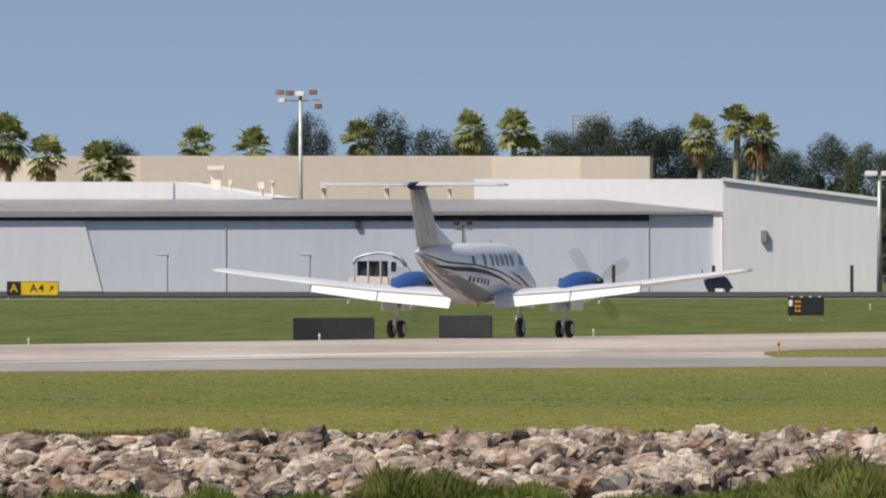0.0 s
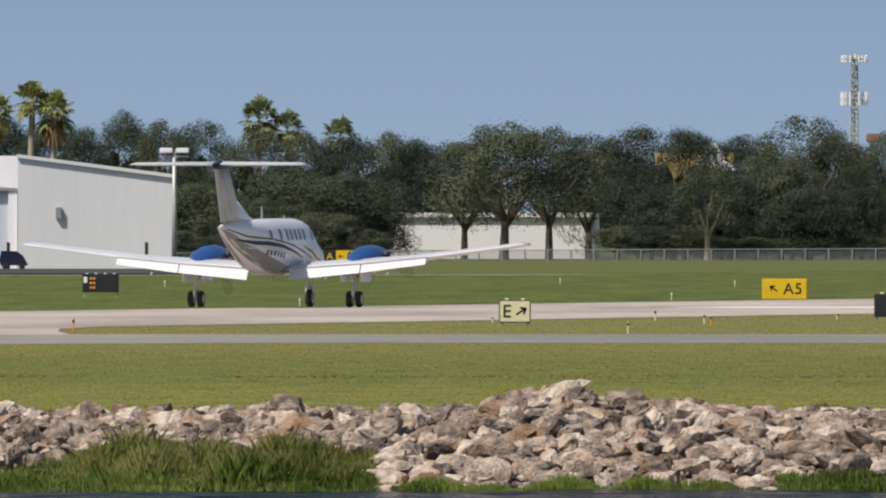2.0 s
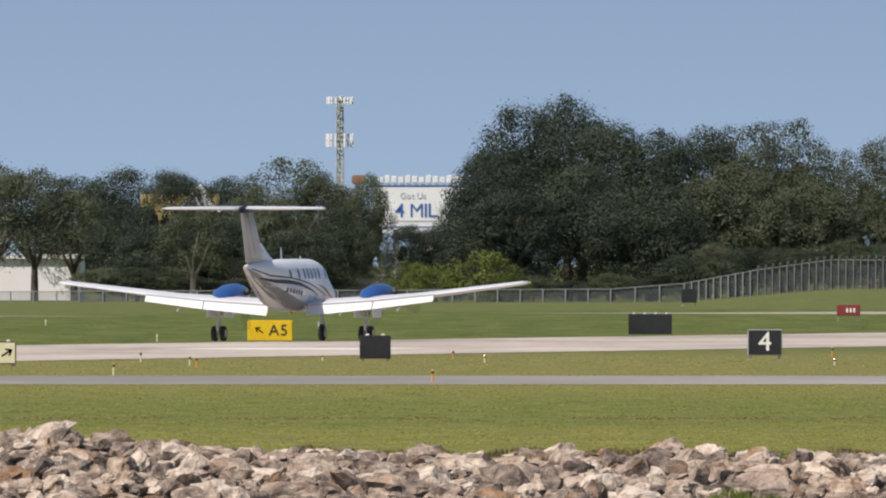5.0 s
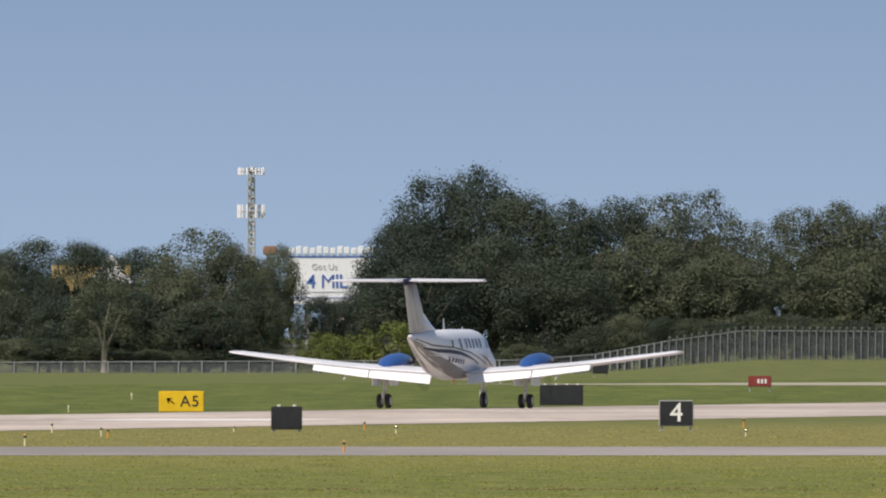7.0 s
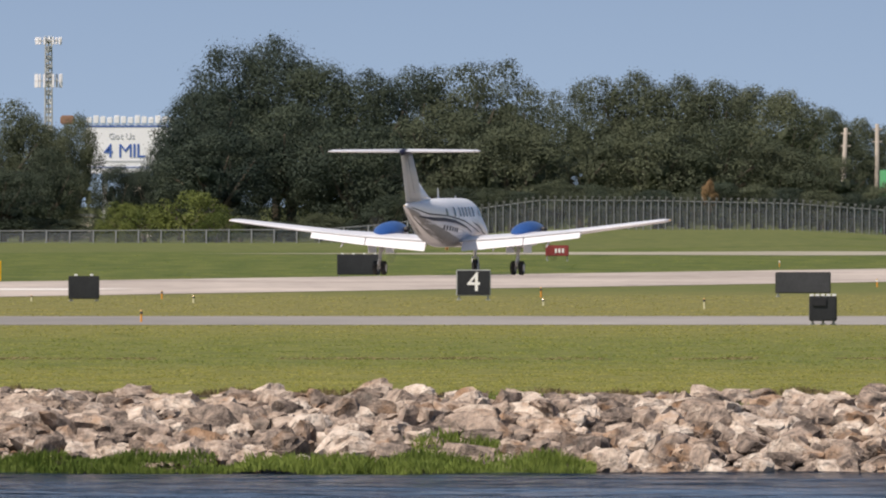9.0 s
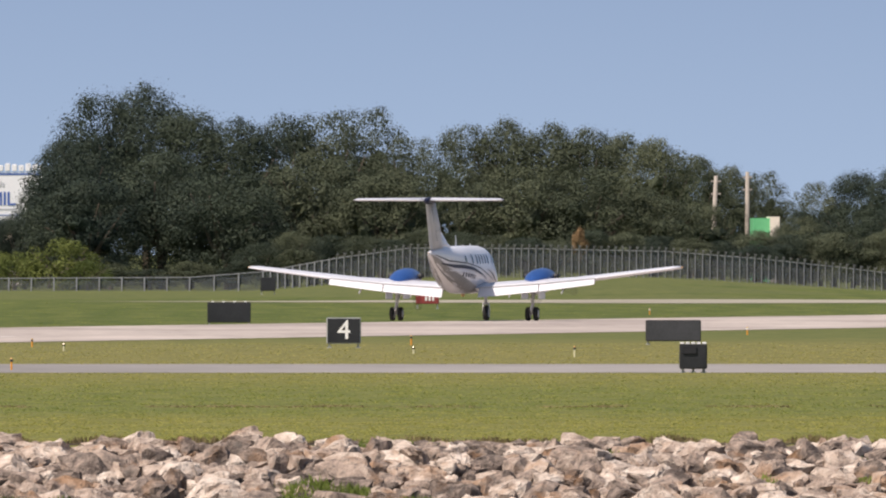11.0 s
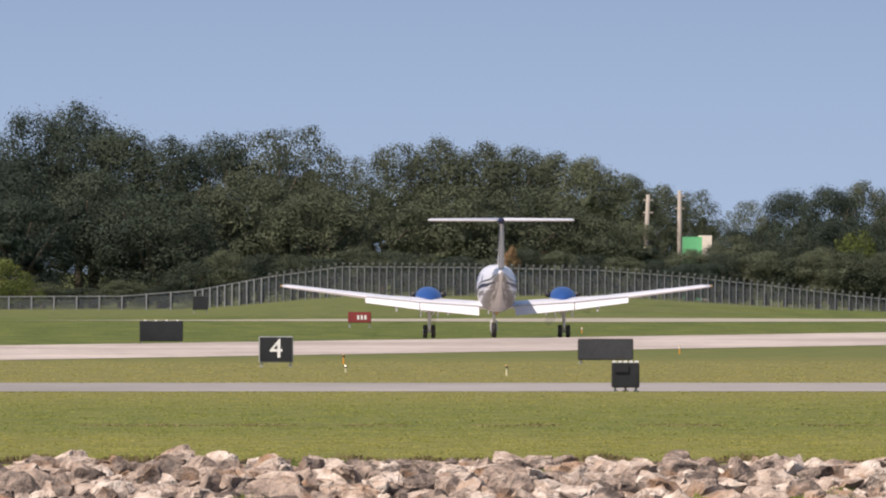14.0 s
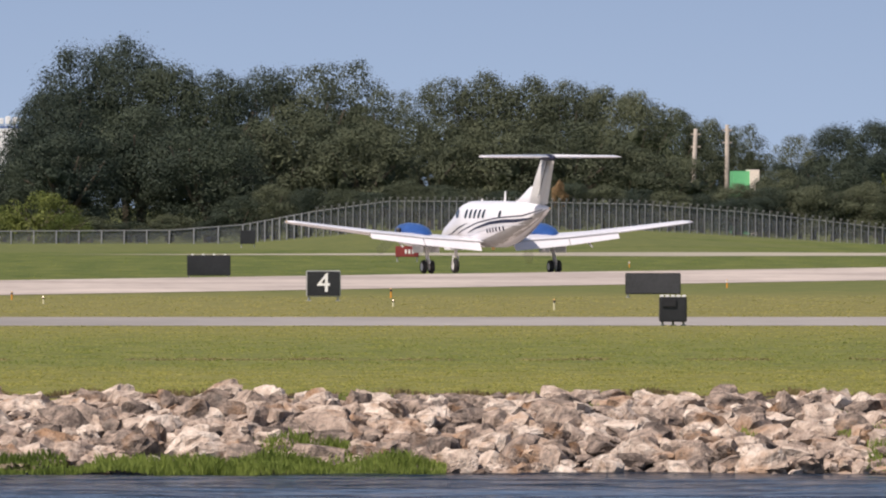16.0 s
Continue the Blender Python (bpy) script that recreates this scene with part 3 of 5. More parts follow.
for side in (-1, 1):
    bm = B()
    loft(bm, [foil(*wing_row(x), side * x, wing_z(x)) for x in (0.0, 0.7, 1.6, 2.6, 3.4, 4.2, 5.1, 6, 7, 8.0, 8.3)])
    wing = part("wing", bm, WHITE, plane, "white tapered wing with upswept outer panel", True)
    for xa, xb in ((0.70, 2.98), (3.02, 5.1)):
        bm = B()
        rings = []
        for x in (xa, xb):
            le, ch, _ = wing_row(x)
            te = le - ch
            drop = 0.34 - 0.030 * (x - 0.8)
            z = wing_z(x)
            rings.append([(side * x, te + 0.20, z + 0.03), (side * x, te + 0.02, z + 0.012), (side * x, te - 0.82 * drop, z - drop), (side * x, te - 0.80 * drop - 0.02, z - drop - 0.02),
                          (side * x, te + 0.04, z - 0.17), (side * x, te + 0.20, z - 0.12)])
        loft(bm, rings)
        part("flap", bm, WHITE, wing, "white lowered flap")
        bm = B()
        loft(bm, [[(side * x, wing_row(x)[0] - wing_row(x)[1] + dy, wing_z(x) + dz) for dy, dz in ((0.10, 0.03), (-0.030, 0.020), (-0.035, -0.01), (0.10, -0.01))] for x in (xa, xb)])
        part("flap_slot", bm, GREYPAINT, wing, "dark slot ahead of the flap")
    bm = B()
    rings = []
    for x in (5.16, 7.7):
        le, ch, _ = wing_row(x)
        te, z = le - ch, wing_z(x)
        rings.append([(side * x, te + 0.3, z + 0.035), (side * x, te - 0.02, z + 0.012), (side * x, te - 0.02, z - 0.012), (side * x, te + 0.3, z - 0.03)])
    loft(bm, rings)
    part("aileron", bm, WHITE, wing, "white aileron")
    for x in (1.9, 3.9):
        le, ch, _ = wing_row(x)
        bm = B()
        tube(bm, (side * x, le - ch + 0.5, wing_z(x) - 0.12), (side * x, le - ch - 0.28, wing_z(x) - 0.42), 0.05, 0.03, 8)
        part("flap_hinge", bm, GREYPAINT, wing)
    bm = B()
    tube(bm, (side * 8.28, 0.45, wing_z(8.3) + 0.02), (side * 8.36, 0.15, wing_z(8.3) + 0.02), 0.035, 0.03, 8)
    part("wingtip_light", bm, LENS, wing, "small wingtip light")
    # nacelle: the blue upper cowling, the grey tail and belly, stacks, propeller
    nx = side * 2.615
    bm = B()
    prof = [(3.25, 0.24, 1.62, 0.22), (3.0, 0.40, 1.61, 0.34), (2.3, 0.50, 1.61, 0.39), (1.6, 0.52, 1.59, 0.38), (1.0, 0.48, 1.55, 0.34), (0.5, 0.37, 1.49, 0.25), (0.1, 0.20, 1.42, 0.12), (-0.15, 0.05, 1.37, 0.03)]
    loft(bm, [[(nx + w * math.cos(2 * math.pi * i / 24), y, z + h * math.sin(2 * math.pi * i / 24)) for i in range(24)] for y, w, z, h in prof])
    nac = part("nacelle", bm, BLUE, plane, "glossy blue engine nacelle", True)
    bm = B()
    prof = [(3.1, 0.24, 1.38, 0.20), (2.2, 0.36, 1.34, 0.26), (1.0, 0.42, 1.30, 0.30), (0.3, 0.38, 1.26, 0.24), (-0.1, 0.28, 1.24, 0.16), (-0.45, 0.10, 1.22, 0.06)]
    loft(bm, [[(nx + w * math.cos(2 * math.pi * i / 20), y, z + h * math.sin(2 * math.pi * i / 20)) for i in range(20)] for y, w, z, h in prof])
    part("belly_cowl", bm, WHITE, nac, "white lower cowling", True)
    for s2 in (-1, 1):
        bm = B()
        tube(bm, (nx + s2 * 0.34, 2.3, 1.66), (nx + s2 * 0.62, 1.85, 1.70), 0.11, 0.10, 12)
        part("exhaust_stack", bm, DARKMETAL, nac, "dark sooty exhaust stack", True)
    for s2 in (-1, 1):
        bm = B()
        box(bm, nx + s2 * 0.33 - 0.015, nx + s2 * 0.33 + 0.015, -0.45, 0.85, 0.82, 1.1)
        part("gear_door", bm, WHITE, nac, "white landing gear door")
    bm = B()
    prof = [(3.85, 0.02), (3.75, 0.10), (3.55, 0.19), (3.28, 0.24)]
    loft(bm, [[(r * math.cos(2 * math.pi * i / 16), y - 3.42, r * math.sin(2 * math.pi * i / 16)) for i in range(16)] for y, r in prof])
    prop = part("propeller", bm, METAL, plane, "four-blade propeller with polished spinner", True)
    prop.location = (nx, 3.42, 1.62)
    for k in range(4):
        bm = B()
        rings = []
        for r, c, tw in ((0.18, 0.10, 60), (0.5, 0.34, 30), (0.9, 0.40, 22), (1.15, 0.34, 16), (1.25, 0.16, 14)):
            ct2, st2 = math.cos(radians(tw)), math.sin(radians(tw))
            rings.append([(a * c * ct2 - b2 * st2, a * c * st2 + b2 * ct2, r) for a, b2 in ((-0.5, 0), (0, 0.015), (0.5, 0), (0, -0.015))])
        loft(bm, rings)
        bl = part("blade", bm, BLADE, prop, "dark metal propeller blade")
        bl.matrix_basis = pose(0, 0, 0, 0, 90 * k, 0)
    # main gear
    bm = B()
    tube(bm, (nx, 0.05, 0.34), (nx, 0.12, 1.30), 0.055, 0.075, 10)
    tube(bm, (nx - 0.24, 0, 0.27), (nx + 0.24, 0, 0.27), 0.045, n=10)
    tube(bm, (nx, 0.05, 0.62), (nx, 0.75, 1.20), 0.03, n=8)
    tube(bm, (nx, -0.10, 0.40), (nx, -0.14, 0.72), 0.022, n=8)
    tube(bm, (nx, 0.02, 0.72), (nx - side * 0.3, 0.1, 1.18), 0.022, n=8)
    tube(bm, (nx, -0.10, 0.30), (nx, -0.30, 0.46), 0.035, n=8)
    tube(bm, (nx, -0.30, 0.46), (nx, -0.08, 0.66), 0.035, n=8)
    part("main_strut", bm, GEARPAINT, plane, "pale painted main landing gear leg", True)

WHEELS = []
for nx in (-2.615, 2.615):
    for s2 in (-1, 1):
        WHEELS.append((wheel("main_wheel", 0.265, 0.17, plane, (nx + s2 * 0.155, 0, 0.265)), (nx + s2 * 0.155, 0, 0.265)))
WHEELS.append((wheel("nose_wheel", 0.29, 0.2, plane, (0, 4.56, 0.29)), (0, 4.56, 0.29)))
bm = B()
tube(bm, (0, 4.50, 0.62), (0, 4.40, 1.30), 0.055, 0.07, 10)
for s2 in (-1, 1):
    tube(bm, (s2 * 0.13, 4.56, 0.29), (s2 * 0.10, 4.50, 0.66), 0.028, n=8)
tube(bm, (-0.13, 4.5, 0.64), (0.13, 4.5, 0.64), 0.035, n=8)
tube(bm, (0, 4.48, 0.8), (0, 5.1, 1.25), 0.028, n=8)
part("nose_strut", bm, GEARPAINT, plane, "pale painted nose gear leg", True)
for s2 in (-1, 1):
    bm = B()
    box(bm, s2 * 0.2 - 0.012, s2 * 0.2 + 0.012, 4.2, 5.3, 0.92, 1.16)
    part("nose_gear_door", bm, WHITE, plane, "white nose gear door")

# tail
bm = B()
loft(bm, [foil(-4.85, 1.85, 0.8, 0, 2.62, True), foil(-5.12, 1.80, 0.8, 0, 3.14, True), foil(-5.5, 1.75, 0.8, 0, 3.6, True), foil(-6.36, 1.42, 0.8, 0, 4.45, True)])
fin = part("fin", bm, FINSHADE, plane, "tall white swept tail fin coloured grey for its shaded side", True)
bm = B()
loft(bm, [[(x, y + dy, z) for x, dy in ((-0.06, -0.02), (0.105 - 0.02 * (z > 4), -0.02), (0.105 - 0.02 * (z > 4), 0.02), (-0.06, 0.02))] for y, z in ((-6.12, 2.95), (-7.22, 4.40))])
part("rudder_hinge", bm, DARKMETAL, fin, "dark rudder hinge line")
bm = B()
loft(bm, [foil(-2.2, 4.2, 0.22, 0, 2.66, True), foil(-3.6, 2.6, 0.30, 0, 2.94, True), foil(-5.0, 1.0, 0.30, 0, 3.42, True)])
part("dorsal_fillet", bm, WHITE, fin, "white dorsal fillet ahead of the fin", True)
bm = B()
loft(bm, [[(0, -6.6, 2.72), (0.05, -6.66, 2.72), (0.012, -7.10, 2.72), (-0.012, -7.10, 2.72), (-0.05, -6.66, 2.72)],
          [(0, -7.6, 4.41), (0.035, -7.64, 4.41), (0.01, -7.94, 4.41), (-0.01, -7.94, 4.41), (-0.035, -7.64, 4.41)]])
part("rudder", bm, FINSHADE, fin)
bm = B()
loft(bm, [[(w * math.cos(2 * math.pi * i / 14), y, 4.54 + w * 0.9 * math.sin(2 * math.pi * i / 14)) for i in range(14)] for y, w in
          ((-6.2, 0.02), (-6.4, 0.10), (-7.05, 0.15), (-7.75, 0.13), (-8.1, 0.04))])
part("tail_bullet", bm, NAVY, fin, "dark blue fairing on the fin top", True)
for side in (-1, 1):
    bm = B()
    loft(bm, [foil(-6.6, 1.15, 0.8, side * 0.06, 4.57), foil(-7.0, 0.80, 0.8, side * 2.72, 4.57), foil(-7.1, 0.6, 0.6, side * 2.82, 4.57)])
    tp = part("tailplane", bm, WHITE, plane, "white horizontal tailplane atop the fin", True)
    bm = B()
    loft(bm, [[(side * x, y + 0.0, 4.60), (side * x, y - 0.36, 4.578), (side * x, y - 0.36, 4.568), (side * x, y, 4.55)] for x, y in ((0.2, -7.6), (2.74, -7.71))])
    part("elevator", bm, WHITE, tp, "white elevator")
for z in (3.05, 3.42):
    bm = B()
    tube(bm, (-0.2, -6.3, z), (0.2, -6.3, z), 0.012, n=6)
    part("static_wick", bm, WHITE, fin)
bm = B()
tube(bm, (0, -7.3, 2.56), (0, -7.45, 2.57), 0.035, 0.02, 8)
part("tail_light", bm, LENS, plane, "small tail light")

# ---- signs and lights of the airfield ----


def panel_sign(name, u0, u1, v0, v1, foot, d, face, label, category="sign", frame_m=None, deep=0.25, feet=2, lamps=0, group="airfield signs"):
    """A boxed panel on short legs, facing the pond."""
    a, b = spot(u0, v0, d), spot(u1, v1, d)
    w, h = b.x - a.x, a.z - b.z
    base = tagged(new(name), label, category, group)
    gz = land((a.x + b.x) / 2, d)
    base.location = ((a.x + b.x) / 2, d, gz)
    low = max(b.z - gz, 0.06)
    bm = B()
    box(bm, -w / 2, w / 2, 0, deep, low, low + h, 0.02)
    housing = part("housing", bm, frame_m or DARKMETAL, base)
    bm = B()
    box(bm, -w / 2 + 0.03, w / 2 - 0.03, -0.012, 0.004, low + 0.03, low + h - 0.03)
    part("face", bm, face, base)
    for i in range(feet):
        x = -w / 2 + 0.08 + (w - 0.16) * i / max(feet - 1, 1)
        bm = B()
        tube(bm, (x, deep / 2, -0.05), (x, deep / 2, low + 0.02), 0.03, n=8)
        box(bm, x - 0.07, x + 0.07, deep / 2 - 0.07, deep / 2 + 0.07, -0.05, 0.03)
        part("leg", bm, STEEL, base, "pale metal leg")
    for i in range(lamps):
        x = -w / 2 + w * (i + 0.5) / lamps
        bm = B()
        box(bm, x - 0.05, x + 0.05, deep * 0.3, deep * 0.6, low + h - 0.005, low + h + 0.05, 0.01)
        part("top_bracket", bm, SIGNWHITE, base, "small white top bracket")
    return base, low, w, h


def arrow(parent, x, z, size, ang, material, y=-0.014):
    bm = B()
    t = size * 0.065
    for p in ([(-size / 2, -t), (size * 0.4, -t), (size * 0.4, t), (-size / 2, t)],
              [(size / 2 + t, 0), (size * 0.12, size * 0.36), (size * 0.02, size * 0.26), (size * 0.34, 0)],
              [(size / 2 + t, 0), (size * 0.34, 0), (size * 0.02, -size * 0.26), (size * 0.12, -size * 0.36)]):
        bm.faces.new([bm.verts.new((a, 0, b)) for a, b in p])
    bmesh.ops.solidify(bm, geom=bm.faces[:], thickness=0.006)
    ob = part("arrow", bm, material, parent, "painted arrow")
    ob.matrix_basis = pose(x, y, z, 0, -ang, 0)


s, low, w, h = panel_sign("guidance_sign", -808.5, -752.5, 501.5, 541.5, 544.5, 778, CREAM, "cream taxiway sign with black letter and arrow, dark frame", lamps=2)
letters("E", 0.50, 0.004, BLACKSIGN, s, pose(-w * 0.24, -0.018, low + h * 0.48))
arrow(s, w * 0.2, low + h * 0.5, 0.33, 32, BLACKSIGN, -0.02)
panel_sign("guidance_sign", -144.5, -89.5, 490.5, 531.5, 534.5, 815, BLACKSIGN, "black sign panel seen from behind on two legs", lamps=2)
s, low, w, h = panel_sign("distance_sign", 542, 603, 479, 525.5, 533, 822, BLACKSIGN, "black runway distance sign with a white numeral", frame_m=STEEL)
letters("4", 0.78, 0.004, SIGNWHITE, s, pose(0, -0.018, low + h * 0.5))
panel_sign("guidance_sign", 1107, 1205, 483.5, 521, 527, 846, GREYSIGN, "long charcoal sign back on two legs", feet=2)
s, low, w, h = panel_sign("lamp_box", 1167, 1216, 526, 570, 577, 677, BLACKSIGN, "black box sign with small white brackets on legs", feet=3, lamps=5, deep=0.4)
bm = B()
box(bm, -w * 0.40, w * 0.12, -0.05, -0.012, low + h * 0.60, low + h * 0.9, 0.012)
part("hood", bm, SHADEANDHOOD, s)
s, low, w, h = panel_sign("guidance_sign", -343, -263, 463, 500, 502, 1116, YELLOW, "yellow taxiway direction sign with black lettering", frame_m=YELLOW)
letters("A5", 0.62, 0.004, BLACKSIGN, s, pose(w * 0.17, -0.018, low + h * 0.5))
arrow(s, -w * 0.24, low + h * 0.52, 0.36, 145, BLACKSIGN, -0.02)
panel_sign("guidance_sign", 331, 408, 452, 488, 489, 1172, BLACKSIGN, "black sign back beside the runway", lamps=4)
panel_sign("guidance_sign", -2423, -2279, 491.5, 533, 535, 936, BLACKSIGN, "long black sign back beside the runway", feet=4)
panel_sign("guidance_sign", -2164, -2070, 488.5, 528.5, 530, 964, GREYSIGN, "charcoal sign back beside the runway", feet=3)
s, low, w, h = panel_sign("guidance_sign", -1546, -1482, 455, 487, 489, 1160, BLACKSIGN, "black sign with yellow markings on its face", lamps=4)
for k in range(6):
    bm = B()
    x, z = -w * 0.30 + 0.13 * (k % 2), low + h * (0.2 + 0.25 * (k // 2))
    box(bm, x, x + 0.10, -0.03, -0.013, z, z + 0.09)
    part("amber_mark", bm, ORANGE, s, "worn amber mark")
bm = B()
box(bm, -w * 0.47, -w * 0.36, -0.05, -0.013, low + h * 0.5, low + h * 0.85, 0.02)
part("lamp", bm, SIGNWHITE, s, "small white lamp")
for u0, u1, v0, v1, d in ((-2931, -2839, 427, 452, 1490), (-1119, -1041, 412, 435, 1730)):
    s, low, w, h = panel_sign("guidance_sign", u0, u1, v0, v1, v1, d, YELLOW, "yellow and black taxiway location sign", frame_m=DARKMETAL, feet=3)
    bm = B()
    box(bm, -w / 2 + 0.03, -w / 2 + 0.75, -0.03, -0.013, low + 0.03, low + h - 0.03)
    part("black_field", bm, BLACKSIGN, s, "black location field")
    letters("A", 0.6, 0.004, YELLOW, s, pose(-w / 2 + 0.38, -0.034, low + h * 0.5))
    if d > 1600:
        letters("A3", 0.6, 0.004, BLACKSIGN, s, pose(w * 0.14, -0.018, low + h * 0.5))
        arrow(s, -w * 0.1, low + h * 0.5, 0.3, 180, BLACKSIGN, -0.02)
        arrow(s, w * 0.4, low + h * 0.5, 0.3, 0, BLACKSIGN, -0.02)
    else:
        letters("A4", 0.6, 0.004, BLACKSIGN, s, pose(w * 0.08, -0.018, low + h * 0.5))
        arrow(s, w * 0.36, low + h * 0.5, 0.3, 45, BLACKSIGN, -0.02)
s, low, w, h = panel_sign("guidance_sign", 700, 741, 436, 455, 456, 1430, REDSIGN, "small red mandatory sign with white marks", frame_m=REDSIGN)
for k in range(3):
    bm = B()
    box(bm, -w * 0.1 + k * 0.18, -w * 0.1 + k * 0.18 + 0.1, -0.03, -0.013, low + h * 0.3, low + h * 0.7)
    part("white_mark", bm, SIGNWHITE, s, "worn white mark")
panel_sign("equipment_box", 425, 452, 408, 432, 434, 1800, BLACKSIGN, "dark equipment box by the fence", "box", feet=2)


def edge_light(u, v, tall, look_m, d=None):
    d = d or F * EYE / (v - HZ)
    x = d * u / F
    tall = tall * 0.9
    base = tagged(new("edge_light"), "small runway edge light on a thin stake", "edge light", "edge lights")
    base.location = (x, d, land(x, d))
    bm = B()
    tube(bm, (0, 0, -0.05), (0, 0, tall * 0.66), 0.024, n=8)
    part("stake", bm, look_m, base)
    bm = B()
    tube(bm, (0, 0, tall * 0.66), (0, 0, tall * 0.86), 0.036, n=10)
    part("collar", bm, DARKMETAL if d < 900 else SIGNWHITE, base)
    bm = B()
    tube(bm, (0, 0, tall * 0.86), (0, 0, tall), 0.034, 0.018, 10)
    part("lens", bm, LENS, base)


for u, v, tall, m in ((-580, 560.5, 0.36, CREAM), (-15.5, 572, 0.34, ORANGE), (-532, 537, 0.34, CREAM), (-445, 543, 0.30, CREAM), (-433, 545.5, 0.30, ORANGE),
                      (-210, 535, 0.2, CREAM), (21, 531, 0.28, ORANGE), (77, 538, 0.24, CREAM), (692, 528, 0.34, ORANGE), (696, 543, 0.22, CREAM),
                      (981, 549, 0.34, CREAM), (1287, 510, 0.3, ORANGE), (-1562, 556, 0.38, ORANGE), (-820, 541, 0.2, CREAM)):
    edge_light(u, v, tall, m)
for u, d in ((-2892, 905), (-2376, 925), (-1890, 985), (-1161, 1060), (-503, 1125), (-391, 1300), (1114, 1330), (-1400, 1300), (-700, 1340)):
    edge_light(u, 0, 0.36, CREAM if u < 0 else ORANGE, d)

# ---- hangars and far buildings ----
HO = (-2939.5, -71.5)


def hpt(x, y, d):
    return spot(x + HO[0], y + HO[1], d)


def slab(name, x0, x1, y0, y1, d, deep, material, parent, label="", y0b=None, bevel=0.0):
    """A wall block whose front stands d metres off; y0b: the height of its other end."""
    a, b = hpt(x0, y0, d), hpt(x1, y0 if y0b is None else y0b, d)
    lo = hpt(x0, y1, d).z
    bm = B()
    vs = [bm.verts.new(p) for p in ((a.x, d, lo), (b.x, d, lo), (b.x, d, b.z), (a.x, d, a.z))]
    f = bm.faces.new(vs)
    ext = bmesh.ops.extrude_face_region(bm, geom=[f])
    bmesh.ops.translate(bm, vec=(0, deep, 0), verts=[v for v in ext["geom"] if isinstance(v, bmesh.types.BMVert)])
    return part(name, bm, material, parent, label)


hangar = tagged(new("hangar"), "long low grey and white metal aircraft hangar with closed doors", "hangar")
D0 = 1650
slab("upper_block", 838, 1279, 317, 520, D0 + 6, 4, HANGARWHITE, hangar, "white upper wall")
slab("upper_block", -260, 304, 322, 520, D0 + 6, 40, HANGARWHITE, hangar, "white upper wall")
slab("ramp_parapet", 304, 480, 322, 520, D0 + 6.1, 30, HANGARWHITE, hangar, y0b=350)
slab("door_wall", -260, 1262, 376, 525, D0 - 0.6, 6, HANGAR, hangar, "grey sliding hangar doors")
slab("gable_wall", 1279, 1553, 317, 525, D0 - 1.2, 3, GABLE, hangar, "pale corrugated gable wall", y0b=353)
bm = B()
g0, g1 = hpt(1277, 314, D0 - 1.4), hpt(1556, 350, D0 - 1.4)
loft(bm, [[(q.x, y, q.z - dz) for y, dz in ((D0 - 1.4, 0), (D0 - 1.2, 0), (D0 - 1.2, 0.2), (D0 - 1.4, 0.2))] for q in (g0, g1)])
part("gable_trim", bm, GABLE, hangar)
bm = B()
a, b, c = hpt(-260, 353, D0 + 5.8), hpt(1277, 376, D0 - 1), hpt(1060, 353, D0 + 5.8)
loft(bm, [[(a.x, D0 + 5.9, a.z), (a.x, D0 - 1, b.z + 0.05), (a.x, D0 - 1, b.z - 0.32), (a.x, D0 + 5.9, b.z - 0.32)],
          [(c.x, D0 + 5.9, a.z), (b.x, D0 - 1, b.z + 0.05), (b.x, D0 - 1, b.z - 0.10), (b.x, D0 + 5.9, b.z - 0.10)]])
part("canopy_roof", bm, ROOFGREY, hangar, "grey sloping canopy roof over the doors")
# the canopy's shade on the doors, laid on as a near-black strip
slab("canopy_shade", -260, 1148, 377, 391, D0 - 0.72, 0.1, SHADEANDHOOD, hangar, "dark strip painted in as the canopy's shade above the doors")
slab("corner_post", 1262, 1278, 378, 525, D0 - 0.9, 1.5, HANGARWHITE, hangar, "white corner post")
for x in (-90, 397, 1147):
    slab("door_joint", x - 1, x + 1, 392, 518, D0 - 0.66, 0.05, GREYPAINT, hangar)
for x, w in ((285, 16), (538, 16)):
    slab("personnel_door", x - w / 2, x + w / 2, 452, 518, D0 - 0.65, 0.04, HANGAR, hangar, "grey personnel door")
    slab("door_frame", x - w / 2 - 1, x + w / 2 + 1, 450, 452, D0 - 0.67, 0.06, GREYPAINT, hangar)
slab("wall_vent", 1346, 1356, 408, 428, D0 - 1.5, 0.3, ROOFGREY, hangar)
slab("drain_box", 628, 636, 392, 404, D0 - 0.8, 0.2, DARKMETAL, hangar)
# sunlight on the doors up to a slanted shadow edge, as a paler sheet
bm = B()
lf = [hpt(x, y, D0 - 0.7) for x, y in ((-260, 391), (146, 391), (178, 516), (-260, 516))]
loft(bm, [[(q.x, D0 - 0.7, q.z) for q in lf], [(q.x, D0 - 0.62, q.z) for q in lf]])
part("sunlit_door_patch", bm, SUNLITPATCH, hangar, "paler slanted patch painted as sunlight on the doors")
for x in (1262, 1085, 1507):
    slab("bollard", x - 3, x + 3, 470, 520, D0 - 4, 0.2, DARKMETAL, hangar)

# things parked on the apron
cart = tagged(new("ground_power_cart"), "dark blue wedge-shaped power cart by the hangar corner", "cart")
c0 = spot(-1668, 440, 1640)
cart.location = (c0.x, 1640, land(c0.x, 1640) + 0.05)
bm = B()
loft(bm, [[(-0.75, y, 0.2), (0.85, y, 0.2), (0.55, y, 0.75), (0.2, y, 1.02), (-0.7, y, 1.05), (-0.8, y, 0.6)] for y in (-0.5, 0.5)])
part("body", bm, NAVY, cart)
